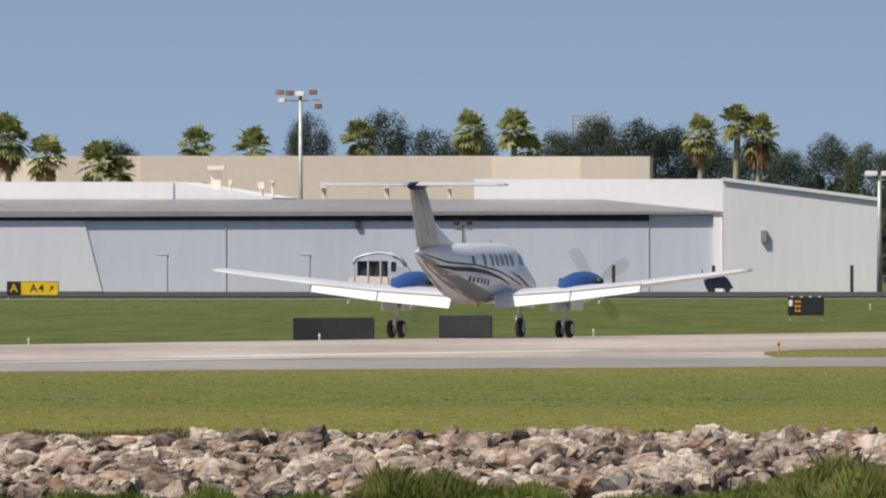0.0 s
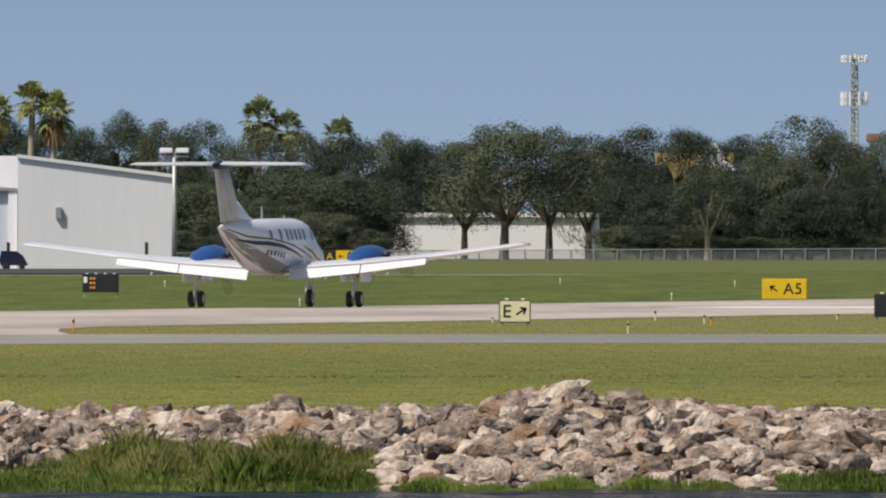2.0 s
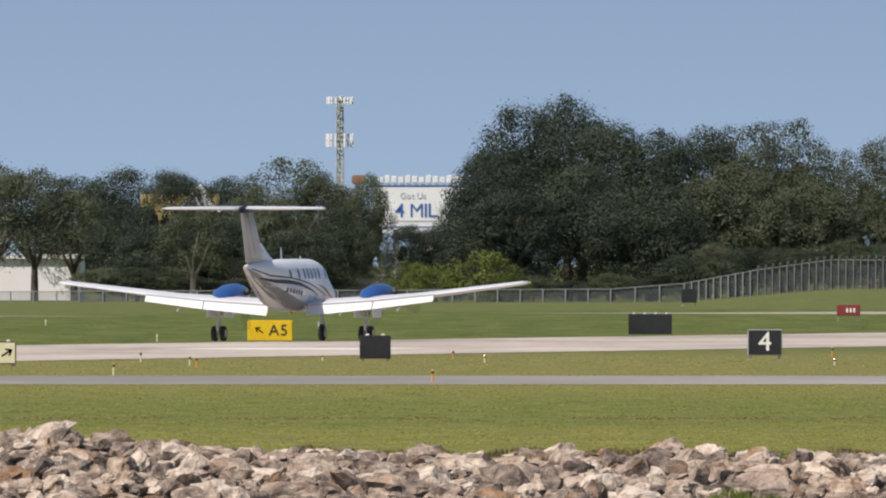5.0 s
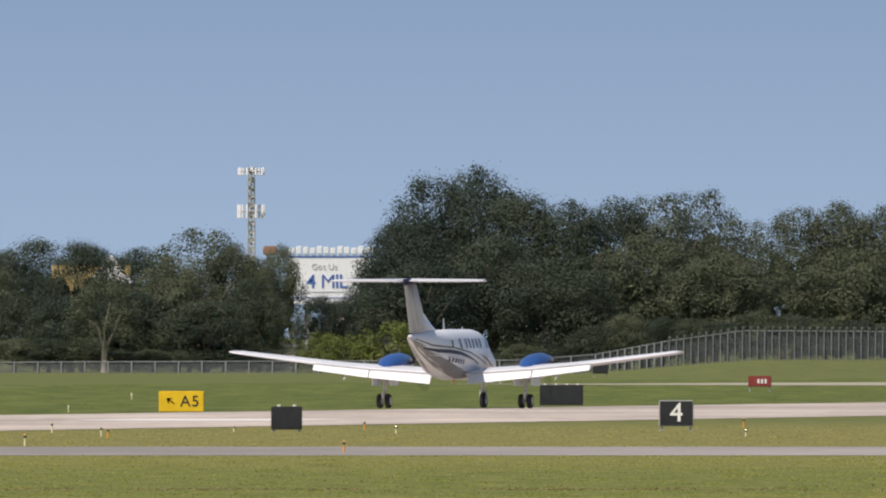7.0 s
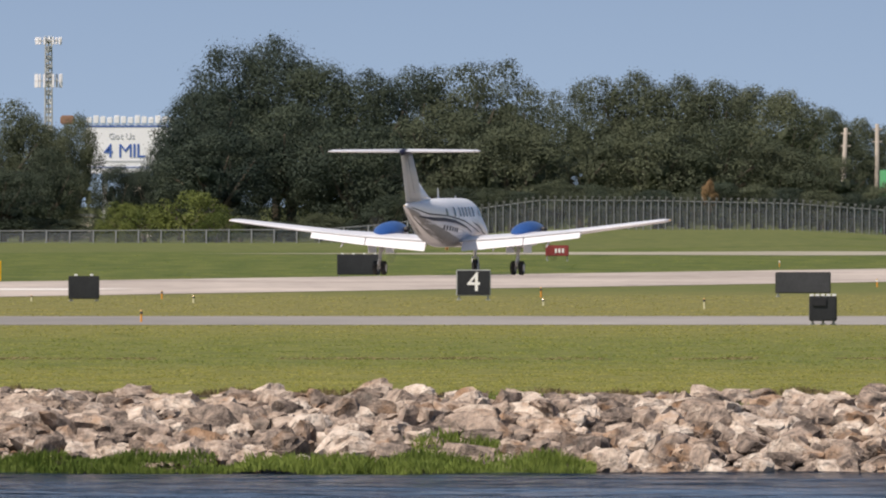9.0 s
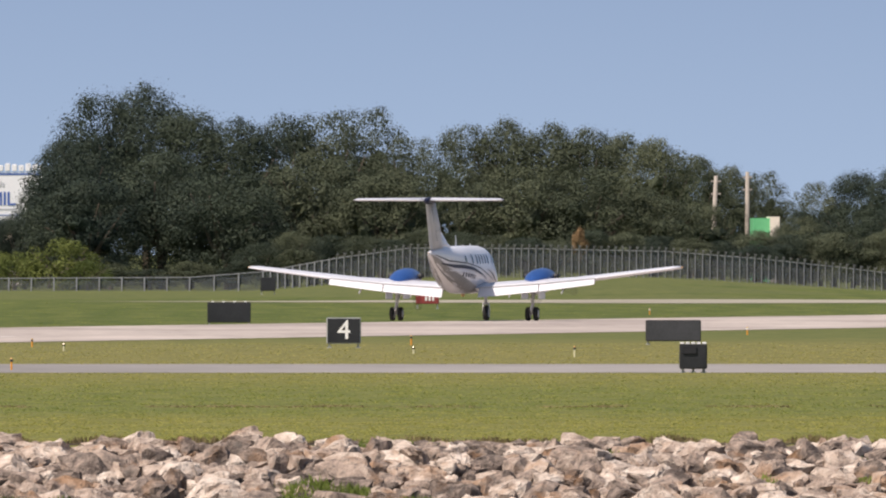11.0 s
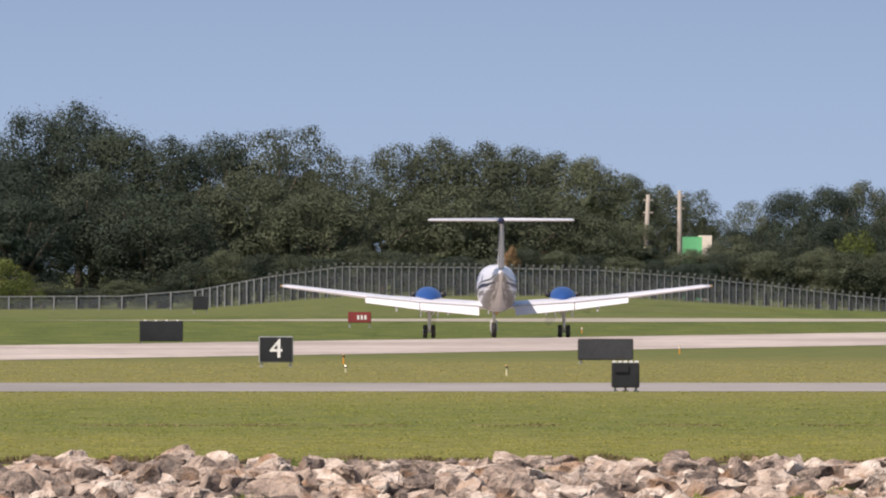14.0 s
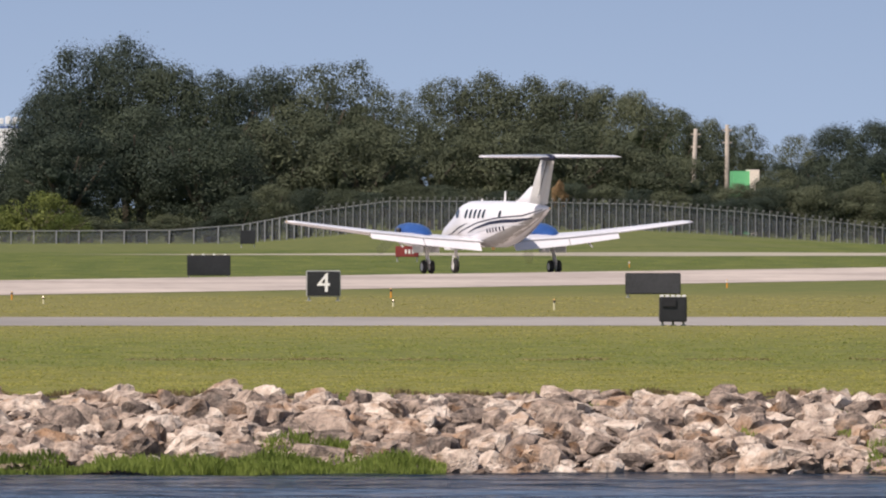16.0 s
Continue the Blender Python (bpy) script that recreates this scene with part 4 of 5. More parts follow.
for x in (-0.5, 0.5):
    for y in (-0.5, 0.5):
        bm = B()
        tube(bm, (x, y - 0.06, 0.17), (x, y + 0.06, 0.17), 0.18, n=12)
        part("wheel", bm, RUBBER, cart)
bm = B()
tube(bm, (-0.8, 0, 0.4), (-1.0, 0, 1.3), 0.03, n=8)
part("handle", bm, DARKMETAL, cart)
van = tagged(new("service_vehicle"), "pale open-sided service vehicle with an arched roof beside the hangar doors", "vehicle")
c0 = spot(-2270, 440, 1638)
van.location = (c0.x, 1638, land(c0.x, 1638) + 0.05)
bm = B()
ARC = [(-1.55, 1.72), (-1.35, 2.02), (-0.8, 2.24), (0.0, 2.34), (0.7, 2.30), (1.25, 2.05), (1.6, 1.62)]
loft(bm, [[(x, y, z) for x, z in ARC] + [(x * 0.95, y, z - 0.14) for x, z in reversed(ARC)] for y in (-0.85, -0.3, 0.3, 0.85)])
part("roof", bm, HANGAR, van, "pale arched roof", True)
bm = B()
loft(bm, [[(0.55, y, 0.45), (1.85, y, 0.45), (1.9, y, 1.1), (1.55, y, 1.62), (1.2, y, 1.95), (0.55, y, 2.1)] for y in (-0.8, 0.8)])
part("cab", bm, HANGAR, van, "pale rounded cab")
bm = B()
box(bm, -1.25, 0.6, -0.55, 0.75, 0.9, 1.8, 0.03)
part("interior", bm, DARKMETAL, van, "dark open interior")
for x in (-1.45, -0.62, 0.12):
    bm = B()
    tube(bm, (x, -0.8, 0.5), (x * 0.95, -0.8, 2.05), 0.05, n=8)
    part("pillar", bm, HANGAR, van, "pale roof pillar")
bm = B()
loft(bm, [[(-1.85, y, 0.4), (0.6, y, 0.4), (0.6, y, 0.85), (-1.1, y, 0.95), (-1.75, y, 0.8)] for y in (-0.8, 0.8)])
part("body", bm, PALEWALL, van, "pale lower body")
bm = B()
box(bm, 0.72, 1.02, -0.84, -0.78, 1.2, 1.75, 0.03)
part("window", bm, GLASS, van, "dark side window")
for x, r in ((-1.15, 0.36), (1.15, 0.36)):
    for y in (-0.65, 0.65):
        bm = B()
        tube(bm, (x, y - 0.1, r - 0.03), (x, y + 0.1, r - 0.03), r, n=16)
        part("wheel", bm, RUBBER, van)

mall = tagged(new("commercial_building"), "long beige stucco flat-roofed building behind the hangar", "building")
D1 = 1735
slab("wall", 245, 874, 276, 500, D1, 40, BEIGE, mall, "beige stucco wall")
slab("wall", 100, 247, 276, 500, D1 + 0.25, 38, BEIGE, mall)
# this stretch's sunlight is put into the colour with the paler stucco
slab("wall", 872, 1028, 277, 500, D1 - 0.12, 40, PALEWALL, mall, "stucco wall coloured paler for sunlight")
slab("wall", 1026, 1149, 277, 500, D1 - 0.16, 6, BEIGE, mall)
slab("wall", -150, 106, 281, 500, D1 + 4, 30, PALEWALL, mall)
for x, y, w, h in ((380, 298, 30, 16), (460, 330, 12, 24), (571, 330, 12, 24), (683, 330, 12, 24), (794, 330, 12, 24), (480, 322, 8, 8), (405, 324, 6, 20)):
    v = tagged(new("roof_vent"), "small pale roof vent on the hangar roof", "roof vent", "roof vents")
    slab("shaft", x - w * 0.3, x + w * 0.3, y, 352, D0 + 8, 0.6, PALEWALL, v)
    slab("cap", x - w / 2, x + w / 2, y - h * 0.3, y + h * 0.15, D0 + 7.7, 1.2, PALEWALL, v)


def mast(u, v_top, v_foot, d, arms, label, thick=0.17, coat=None):
    top = spot(u, v_top, d)
    base = tagged(new("light_mast"), label, "light mast", "light masts")
    z0 = land(top.x, d)
    base.location = (top.x, d, z0)
    H = top.z - z0
    bm = B()
    tube(bm, (0, 0, -0.1), (0, 0, H), thick, thick * 0.65, 10)
    part("pole", bm, coat or STEEL, base, "slim metal pole", True)
    for x0, x1, dz, m in arms:
        bm = B()
        box(bm, x0, x1, -0.25, 0.25, H + dz - 0.12, H + dz + 0.18, 0.04)
        part("floodlight", bm, m, base, "floodlight head")
    bm = B()
    box(bm, min(a[0] for a in arms), max(a[1] for a in arms), -0.05, 0.05, H - 0.32, H - 0.22)
    part("crossarm", bm, STEEL, base)
    return base


mast(530 + HO[0], 170 + HO[1], 350, 1700, [(-1.5, -1.0, 0.2, LAMPRUST), (-0.9, -0.4, 0.15, LAMPRUST), (-0.3, 0.25, 0.1, SIGNWHITE), (0.5, 1.0, 0.2, LAMPRUST), (0.85, 1.3, -0.65, LAMPRUST), (-1.3, -0.9, -0.3, PALEWALL)],
     "tall steel floodlight mast with rusty lamp heads")
mast(1556 + HO[0], 310 + HO[1], 510, 1640, [(-0.85, -0.1, 0.05, HANGARWHITE), (0.1, 0.85, 0.05, HANGARWHITE)], "white twin-head light pole beside the hangar")
mast(818 + HO[0], 398 + HO[1], 510, 1640, [(-0.55, -0.2, 0.1, DARKMETAL), (0.2, 0.55, 0.1, DARKMETAL)], "slim dark lamp pole in front of the hangar", 0.08, DARKMETAL)

store = tagged(new("white_building"), "pale stucco building seen under the oak crowns", "building")
a, b = spot(-1000, 354, 2030), spot(-640, 442, 2030)
bm = B()
box(bm, a.x, b.x, 2030, 2060, -2, a.z)
part("wall", bm, HANGARWHITE, store)
bm = B()
box(bm, a.x - 0.3, b.x + 0.3, 2029.7, 2060, a.z, a.z + 0.3)
part("roof", bm, HANGARWHITE, store)
for u0, u1, v0, m, lab in ((-160, -100, 385, PALEWALL, "pale low building half hidden by oak trees"), (-45, 5, 318, PALEWALL, "pale building below a billboard")):
    s2 = tagged(new("low_building"), lab, "building")
    a, b = spot(u0, v0, 2120), spot(u1, 440, 2120)
    bm = B()
    box(bm, a.x, b.x, 2120, 2130, -2, a.z)
    part("wall", bm, m, s2)
    bm = B()
    box(bm, a.x - 0.2, b.x + 0.2, 2119.8, 2130.2, a.z, a.z + 0.2)
    part("roof", bm, ROOFGREY, s2)
house = tagged(new("yellow_building"), "yellow building with a white gable behind trees", "building")
a, b = spot(-532, 240, 2320), spot(-395, 440, 2320)
bm = B()
box(bm, a.x, b.x, 2320, 2335, -2, a.z)
part("wall", bm, YELLOWWALL, house)
bm = B()
g = spot(-428, 222, 2319)
vs = [bm.verts.new(p) for p in ((g.x - 2.0, 2319.6, a.z - 1.5), (g.x + 1.9, 2319.6, a.z - 1.5), (g.x, 2319.6, g.z))]
f = bm.faces.new(vs)
ext = bmesh.ops.extrude_face_region(bm, geom=[f])
bmesh.ops.translate(bm, vec=(0, 14, 0), verts=[v for v in ext["geom"] if isinstance(v, bmesh.types.BMVert)])
part("gable", bm, HANGARWHITE, house, "white gable roof")
green = tagged(new("green_building"), "small bright green building between trees", "building")
a, b = spot(1298, 303, 2040), spot(1344, 440, 2040)
bm = B()
box(bm, a.x, b.x - 0.5, 2040, 2050, -2, a.z)
part("wall", bm, GREENWALL, green)
bm = B()
box(bm, b.x - 0.7, b.x, 2039.8, 2050, -2, a.z + 0.1)
part("corner_wall", bm, PALEWALL, green)

# billboard
bd = tagged(new("billboard"), "white and blue roadside billboard partly hidden by oaks", "billboard")
a, b = spot(-114, 206, 2180), spot(46, 309, 2180)
cx, w, h = (a.x + b.x) / 2, b.x - a.x, a.z - b.z
bd.location = (cx, 2180, -0.7)
zc = (a.z + b.z) / 2 + 0.7
bm = B()
box(bm, -w / 2, w / 2, 0, 0.4, zc - h / 2, zc + h / 2 - 0.7)
part("panel", bm, BILLWHITE, bd)
for x0, x1, z0, z1, m in ((-w / 2, w / 2, 0.30, 0.325, BILLBLUE), (-w / 2, w / 2, -0.40, -0.385, BILLBLUE)):
    bm = B()
    box(bm, x0, x1, -0.03, -0.004, zc + z0 * h, zc + z1 * h)
    part("printed_band", bm, m, bd)
for k in range(13):
    bm = B()
    tall = 0.47 + 0.015 * ((k * 5) % 3)
    box(bm, -w * 0.49 + k * w * 0.076, -w * 0.49 + k * w * 0.076 + w * 0.062, -0.12, 0.1, zc + h * 0.36, zc + h * tall, 0.05)
    part("raised_letter_bar", bm, BILLWHITE, bd, "raised white lettering bar")
letters("4 MIL", 1.5, 0.01, BILLBLUE, bd, pose(-w * 0.07, -0.03, zc - h * 0.12))
letters("Got Us", 0.66, 0.01, SILVER, bd, pose(-w * 0.10, -0.03, zc + h * 0.14))
bm = B()
box(bm, -w * 0.30, w * 0.16, -0.03, -0.004, zc - h * 0.30, zc - h * 0.275)
part("printed_line", bm, SILVER, bd, "thin grey printed line")
bm = B()
box(bm, -w * 0.78, -w * 0.62, -0.1, 0.3, zc + h * 0.34, zc + h * 0.5, 0.1)
part("side_emblem", bm, LAMPRUST, bd, "small red-brown emblem")
for x in (-2, 2):
    bm = B()
    tube(bm, (x, 0.7, -0.5), (x, 0.7, zc), 0.25, n=10)
    part("post", bm, STEEL, bd)

# radio tower
tw = tagged(new("cell_tower"), "grey cell tower with two tiers of white antenna panels", "tower")
top = spot(-179.5, 72, 2260)
tw.location = (top.x, 2260, -0.7)
H = top.z + 0.7
bm = B()
for sx, sy in ((-0.34, -0.26), (0.34, -0.26), (0, 0.36)):
    tube(bm, (sx, sy, -1), (sx * 0.7, sy * 0.7, H), 0.07, n=6)
z = 4.0
while z < H:
    for (ax, ay), (bx, by) in (((-0.28, -0.22), (0.28, -0.22)), ((0.28, -0.22), (0, 0.3)), ((0, 0.3), (-0.28, -0.22))):
        tube(bm, (ax, ay, z), (bx, by, z + 0.7), 0.035, n=5)
        tube(bm, (bx, by, z), (ax, ay, z + 0.7), 0.035, n=5)
    z += 0.7
part("lattice", bm, STEEL, tw, "grey steel lattice")
for zt, rad in ((H - 0.1, 1.0), (H - 3.3, 1.05)):
    bm = B()
    for k in range(6):
        a2 = 2 * math.pi * k / 6
        tube(bm, (0, 0, zt), (rad * math.cos(a2), rad * math.sin(a2), zt), 0.05, n=6)
    part("platform", bm, STEEL, tw)
    for k in range(9):
        a2 = 2 * math.pi * k / 9 + 0.2
        bm = B()
        hh = 0.30 if zt > H - 1 else 0.55
        box(bm, rad * math.cos(a2) - 0.085, rad * math.cos(a2) + 0.085, rad * math.sin(a2) - 0.1, rad * math.sin(a2) + 0.1, zt - hh, zt + hh, 0.03)
        part("antenna_panel", bm, HANGARWHITE, tw, "white antenna panel")
for k in range(7):
    bm = B()
    zz = H - 0.6 - 0.38 * k
    box(bm, 0.14 * (-1) ** k - 0.16, 0.14 * (-1) ** k + 0.16, -0.5, -0.3, zz - 0.1, zz + 0.1, 0.02)
    part("relay_box", bm, STEEL, tw)
# aerial frame on the far roof
ra = tagged(new("roof_aerial"), "grey lattice screen on a far roof", "screen")
a, b = spot(1012 + HO[0], 205 + HO[1], 2250), spot(1075 + HO[0], 240 + HO[1], 2250)
bm = B()
for k in range(6):
    x = a.x + (b.x - a.x) * k / 5
    tube(bm, (x, 2250, -1), (x, 2250, a.z), 0.08, n=6)
for k in range(6):
    z = b.z + (a.z - b.z) * k / 5
    tube(bm, (a.x, 2250, z), (b.x, 2250, z), 0.06, n=6)
part("lattice", bm, STEEL, ra)

for u, v0, d, lean in ((1287, 221, 2060, 0), (1224, 228, 2030, 0.3), (1585, 328, 2300, 0), (1640, 330, 2300, 0.2)):
    t0 = spot(u, v0, d)
    pl = tagged(new("utility_pole"), "weathered wooden utility pole by the fence", "utility pole", "utility poles")
    pl.location = (t0.x, d, land(t0.x, d))
    H = t0.z - land(t0.x, d)
    bm = B()
    tube(bm, (0, 0, -0.3), (lean, 0, H), 0.22, 0.14, 8)
    part("pole", bm, POLEWOOD, pl, "", True)
    for zz in (0.4, 1.3):
        bm = B()
        box(bm, lean - 0.35, lean + 0.35, -0.06, 0.06, H - zz - 0.06, H - zz + 0.06)
        part("crossarm", bm, POLEWOOD, pl)

# ---- fence ----
FENCE = [(-1384, 418, 1975), (-1130, 414, 1975), (-640, 412, 1960), (-100, 410, 1950), (300, 408, 1950), (430, 398, 1950), (560, 374, 1950), (690, 356, 1950), (900, 357, 1950), (1142, 362, 1950), (1300, 374, 1950),
         (1450, 390, 1950), (1600, 408, 1950), (1760, 424, 1950)]
fence = tagged(new("fence"), "long galvanised chain-link perimeter fence with outriggers", "fence")
tops = []
for (ua, va, da), (ub, vb, db) in zip(FENCE, FENCE[1:]):
    n = max(2, round(abs(ub - ua) / (13 if ua > 400 else 42)))
    for i in range(n):
        k = i / n
        tops.append((spot(ua + (ub - ua) * k, va + (vb - va) * k, da + (db - da) * k), ua > 540))
bm = B()
tube(bm, (0, 0, -2.2), (0, 0, 0), 0.033, n=6)
tube(bm, (0, 0, 0), (0.0, -0.28, 0.28), 0.03, n=5)
tube(bm, (0, 0, 0), (0.12, -0.2, 0.26), 0.03, n=5)
post_me = to_mesh("post", bm, POSTGREY)
bm = B()
tube(bm, (0, 0, -2.2), (0, 0, 0.05), 0.06, n=6)
plain_me = to_mesh("post", bm, POSTGREY)
for p, arms in tops:
    o = new("post", post_me if arms else plain_me)
    o.parent = fence
    o.location = p
bm = B()
row = [(bm.verts.new((p.x, p.y + 0.07, p.z)), bm.verts.new((p.x, p.y + 0.07, p.z - 2.2))) for p, _ in tops]
for a, b in zip(row, row[1:]):
    bm.faces.new((a[0], b[0], b[1], a[1]))
part("chain_link", bm, chain, fence, "thin grey chain-link mesh")
bm = B()
for (a, _), (b, _) in zip(tops, tops[1:]):
    tube(bm, a, b, 0.03, n=5)
part("top_rail", bm, POSTGREY, fence)

# ---- trees ----
rng = random.Random(7)


def rand_unit(r):
    while True:
        v = Vector((r.uniform(-1, 1), r.uniform(-1, 1), r.uniform(-1, 1)))
        if 0.1 < v.length < 1:
            return v.normalized()


ASPECT = 2.3      # a crown's height over its radius


def crown_mesh(name, seed, lobes, leaves, material, size, low=0.12, k=ASPECT):
    """A crown of leaf sprays on an uneven heap of lobes, 1 m in radius and 1 m high."""
    r = random.Random(seed)
    heap = []
    for i in range(lobes):
        rad = 0.11 + 0.23 * r.random() ** 1.3
        top = 1 - rad / k
        z = low + (top - low) * r.random() ** 0.85
        f = (z - 0.42) / (top - 0.42) if z > 0.42 else (0.42 - z) / 0.62
        reach = (1 - rad * 0.8) * math.sqrt(max(0.02, 1 - f * f))
        a, q = r.uniform(0, 2 * math.pi), r.uniform(0.55, 1.05)
        heap.append((Vector((q * reach * math.cos(a), q * reach * math.sin(a), z)), rad))
    verts, faces = [], []
    total = sum(c[1] ** 2 for c in heap)
    for c, rad in heap:
        for _ in range(int(leaves * rad * rad / total)):
            d = rand_unit(r)
            if d.z < -0.4 and r.random() < 0.6:
                d.z = -d.z
            out = rad * (0.66 + 0.40 * r.random() ** 0.7 + (0.5 * r.random() if r.random() < 0.16 else 0))
            p = c + Vector((d.x, d.y, d.z / k * 0.9)) * out
            p.z = max(p.z, 0.02)
            nrm = (d * 1.6 + rand_unit(r) * 0.8 + Vector((0, 0, 0.3))).normalized()
            t = nrm.orthogonal().normalized()
            t = (Matrix.Rotation(r.uniform(0, 6.28), 3, nrm) @ t) * size * r.uniform(0.5, 1.35)
            b = nrm.cross(t) * r.uniform(0.45, 0.9)
            t.z, b.z = t.z / k, b.z / k
            j = len(verts)
            verts += [p - t, p - b * 0.6 + t * 0.2, p + t, p + b]
            faces.append((j, j + 1, j + 2, j + 3))
    return raw_mesh(name, verts, faces, material)


def core_mesh(name, seed, material):
    """The shaded inner twigs of a crown, as a few lumps well inside it."""
    r = random.Random(seed)
    bm = B()
    for _ in range(16):
        a, q = r.uniform(0, 6.28), 0.46 * math.sqrt(r.random())
        bmesh.ops.create_icosphere(bm, subdivisions=2, radius=r.uniform(0.09, 0.15), matrix=Matrix.Translation((q * math.cos(a), q * math.sin(a), r.uniform(0.22, 0.66))) @ Matrix.Diagonal((1, 1, 0.42, 1)))
    for v in bm.verts:
        v.co += rand_unit(r) * 0.04
    return to_mesh(name, bm, material)


def trunk_mesh(name, seed, material, limbs=7):
    r = random.Random(seed)
    bm = B()
    tube(bm, (0, 0, -0.03), (0.02, 0.01, 0.30), 0.075, 0.05, 8)
    for i in range(limbs):
        a = 2 * math.pi * i / limbs + r.uniform(-0.3, 0.3)
        m1 = Vector((0.25 * math.cos(a), 0.25 * math.sin(a), 0.30 + r.uniform(0.05, 0.2)))
        m2 = Vector((0.62 * math.cos(a + 0.2), 0.62 * math.sin(a + 0.2), 0.5 + r.uniform(0, 0.3)))
        tube(bm, (0.015, 0.01, 0.22 + 0.01 * i), m1, 0.035, 0.022, 6)
        tube(bm, m1, m2, 0.022, 0.008, 6)
    return to_mesh(name, bm, material)


CROWNS = {"oak": [crown_mesh("crown", 10 + i, 120, 32000, OAKLEAF, 0.0170, low=0.08) for i in range(4)],
          "olive": [crown_mesh("crown", 20 + i, 100, 26000, OLIVELEAF, 0.0185, low=0.06) for i in range(3)],
          "high": [crown_mesh("crown", 30 + i, 90, 18000, OLIVELEAF, 0.020, low=0.31) for i in range(3)],
          "shrub": [crown_mesh("crown", 40, 60, 8000, LIMELEAF, 0.028, low=0.05, k=1.4)],
          "dry": [crown_mesh("crown", 45, 30, 3000, DRYLEAF, 0.05, low=0.45)]}
CORES = {"oak": core_mesh("inner_foliage", 50, OAKLEAF), "olive": core_mesh("inner_foliage", 51, OLIVELEAF), "high": None, "shrub": None, "dry": None}
TRUNKS = [trunk_mesh("trunk", 60 + i, BARK) for i in range(3)]
PALETRUNK = trunk_mesh("trunk", 70, DEADBARK, 3)
TREE_LABEL = {"oak": "broad dark green live oak with dense foliage", "olive": "olive green tree with loose foliage", "high": "live oak with a high crown over a bare trunk", "shrub": "bright lime green shrub beside the fence", "dry": "small slender tree with dry rust-brown foliage"}


def tree(kind, u, v_top, wide, d, pale=False):
    top = spot(u, v_top, d)
    z0 = land(top.x, d)
    H, R = (top.z - z0) * (1.08 if u < -300 else 1.05 if u > 600 else 1.02), wide * d / F / 2 * 1.08
    base = tagged(new("shrub" if kind == "shrub" else "tree"), TREE_LABEL[kind], "shrub" if kind == "shrub" else "tree", "trees along the fence")
    base.matrix_basis = Matrix.LocRotScale((top.x, d, z0), Euler((0, 0, rng.uniform(0, 6.28))), (R, R, H))
    for nm, me in (("trunk", PALETRUNK if pale else rng.choice(TRUNKS)), ("crown", rng.choice(CROWNS[kind])), ("inner_foliage", CORES[kind])):
        if nm == "inner_foliage" and kind in ("high", "shrub", "dry"):
            continue
        o = new(nm, me)
        o.parent = base


# rows: bearing, height of the top, width, distance
for u, v, w, d in ((-2960, 190, 200, 2150), (-2740, 190, 150, 2200), (-2395, 145, 120, 2150), (-2260, 134, 130, 2150), (-2180, 165, 150, 2150), (-2100, 170, 130, 2200), (-1950, 172, 140, 2160),
                   (-1885, 148, 130, 2170), (-1815, 155, 180, 2150), (-1750, 165, 160, 2150), (-1680, 190, 170, 2150), (-1600, 185, 150, 2100), (-1545, 205, 130, 2090),
                   (-1470, 180, 140, 2170), (-1400, 195, 140, 2120), (-1335, 192, 150, 2160), (-1235, 214, 180, 2100), (-1150, 214, 170, 2120), (-1080, 216, 180, 2090), (-1010, 215, 160, 2110), (-960, 225, 140, 2090)):
    tree("olive" if u > -1480 and (u // 5) % 3 else "oak", u, v, w, d)
for u, v, w, d in ((-1330, 300, 230, 2010), (-1180, 275, 260, 2020), (-1230, 330, 220, 1995), (-1080, 285, 240, 2015), (-1020, 290, 150, 2020), (-1120, 350, 200, 1990)):
    tree("olive", u, v, w, d)
for u, v, w, d in ((-800, 198, 240, 2000), (-720, 205, 190, 2010), (-870, 235, 180, 2020), (-650, 240, 170, 2030)):
    tree("high", u, v, w, d)
for u, v, w, d in ((-560, 202, 220, 2500), (-460, 215, 160, 2480), (-640, 215, 180, 2500), (-380, 220, 200, 2500), (-900, 228, 200, 2500)):
    tree("oak", u, v, w, d)
for u, v, w, d in ((-480, 208, 150, 2010), (-420, 232, 150, 2010), (-560, 262, 150, 2005), (-500, 300, 190, 1995), (-400, 290, 170, 1995), (-265, 170, 220, 2020), (-310, 230, 170, 2000), (-215, 200, 150, 2025), (-180, 260, 130, 2000),
                   (-150, 300, 100, 2010), (-260, 300, 200, 1990)):
    tree("olive" if (u // 5) % 4 else "oak", u, v, w, d)
for u, v, w, d in ((8, 286, 110, 2010), (-58, 292, 90, 2010), (-25, 300, 100, 2030), (1310, 336, 140, 2000), (1356, 318, 90, 2010), (1300, 352, 120, 1985), (1345, 350, 110, 1988)):
    tree("oak", u, v, w, d)
tree("high", -440, 270, 150, 1985, True)
tree("dry", 990, 322, 34, 1986)
for u, v, w, d in ((-132, 203, 110, 2060), (-165, 228, 120, 2040),):
    tree("olive", u, v, w, d)
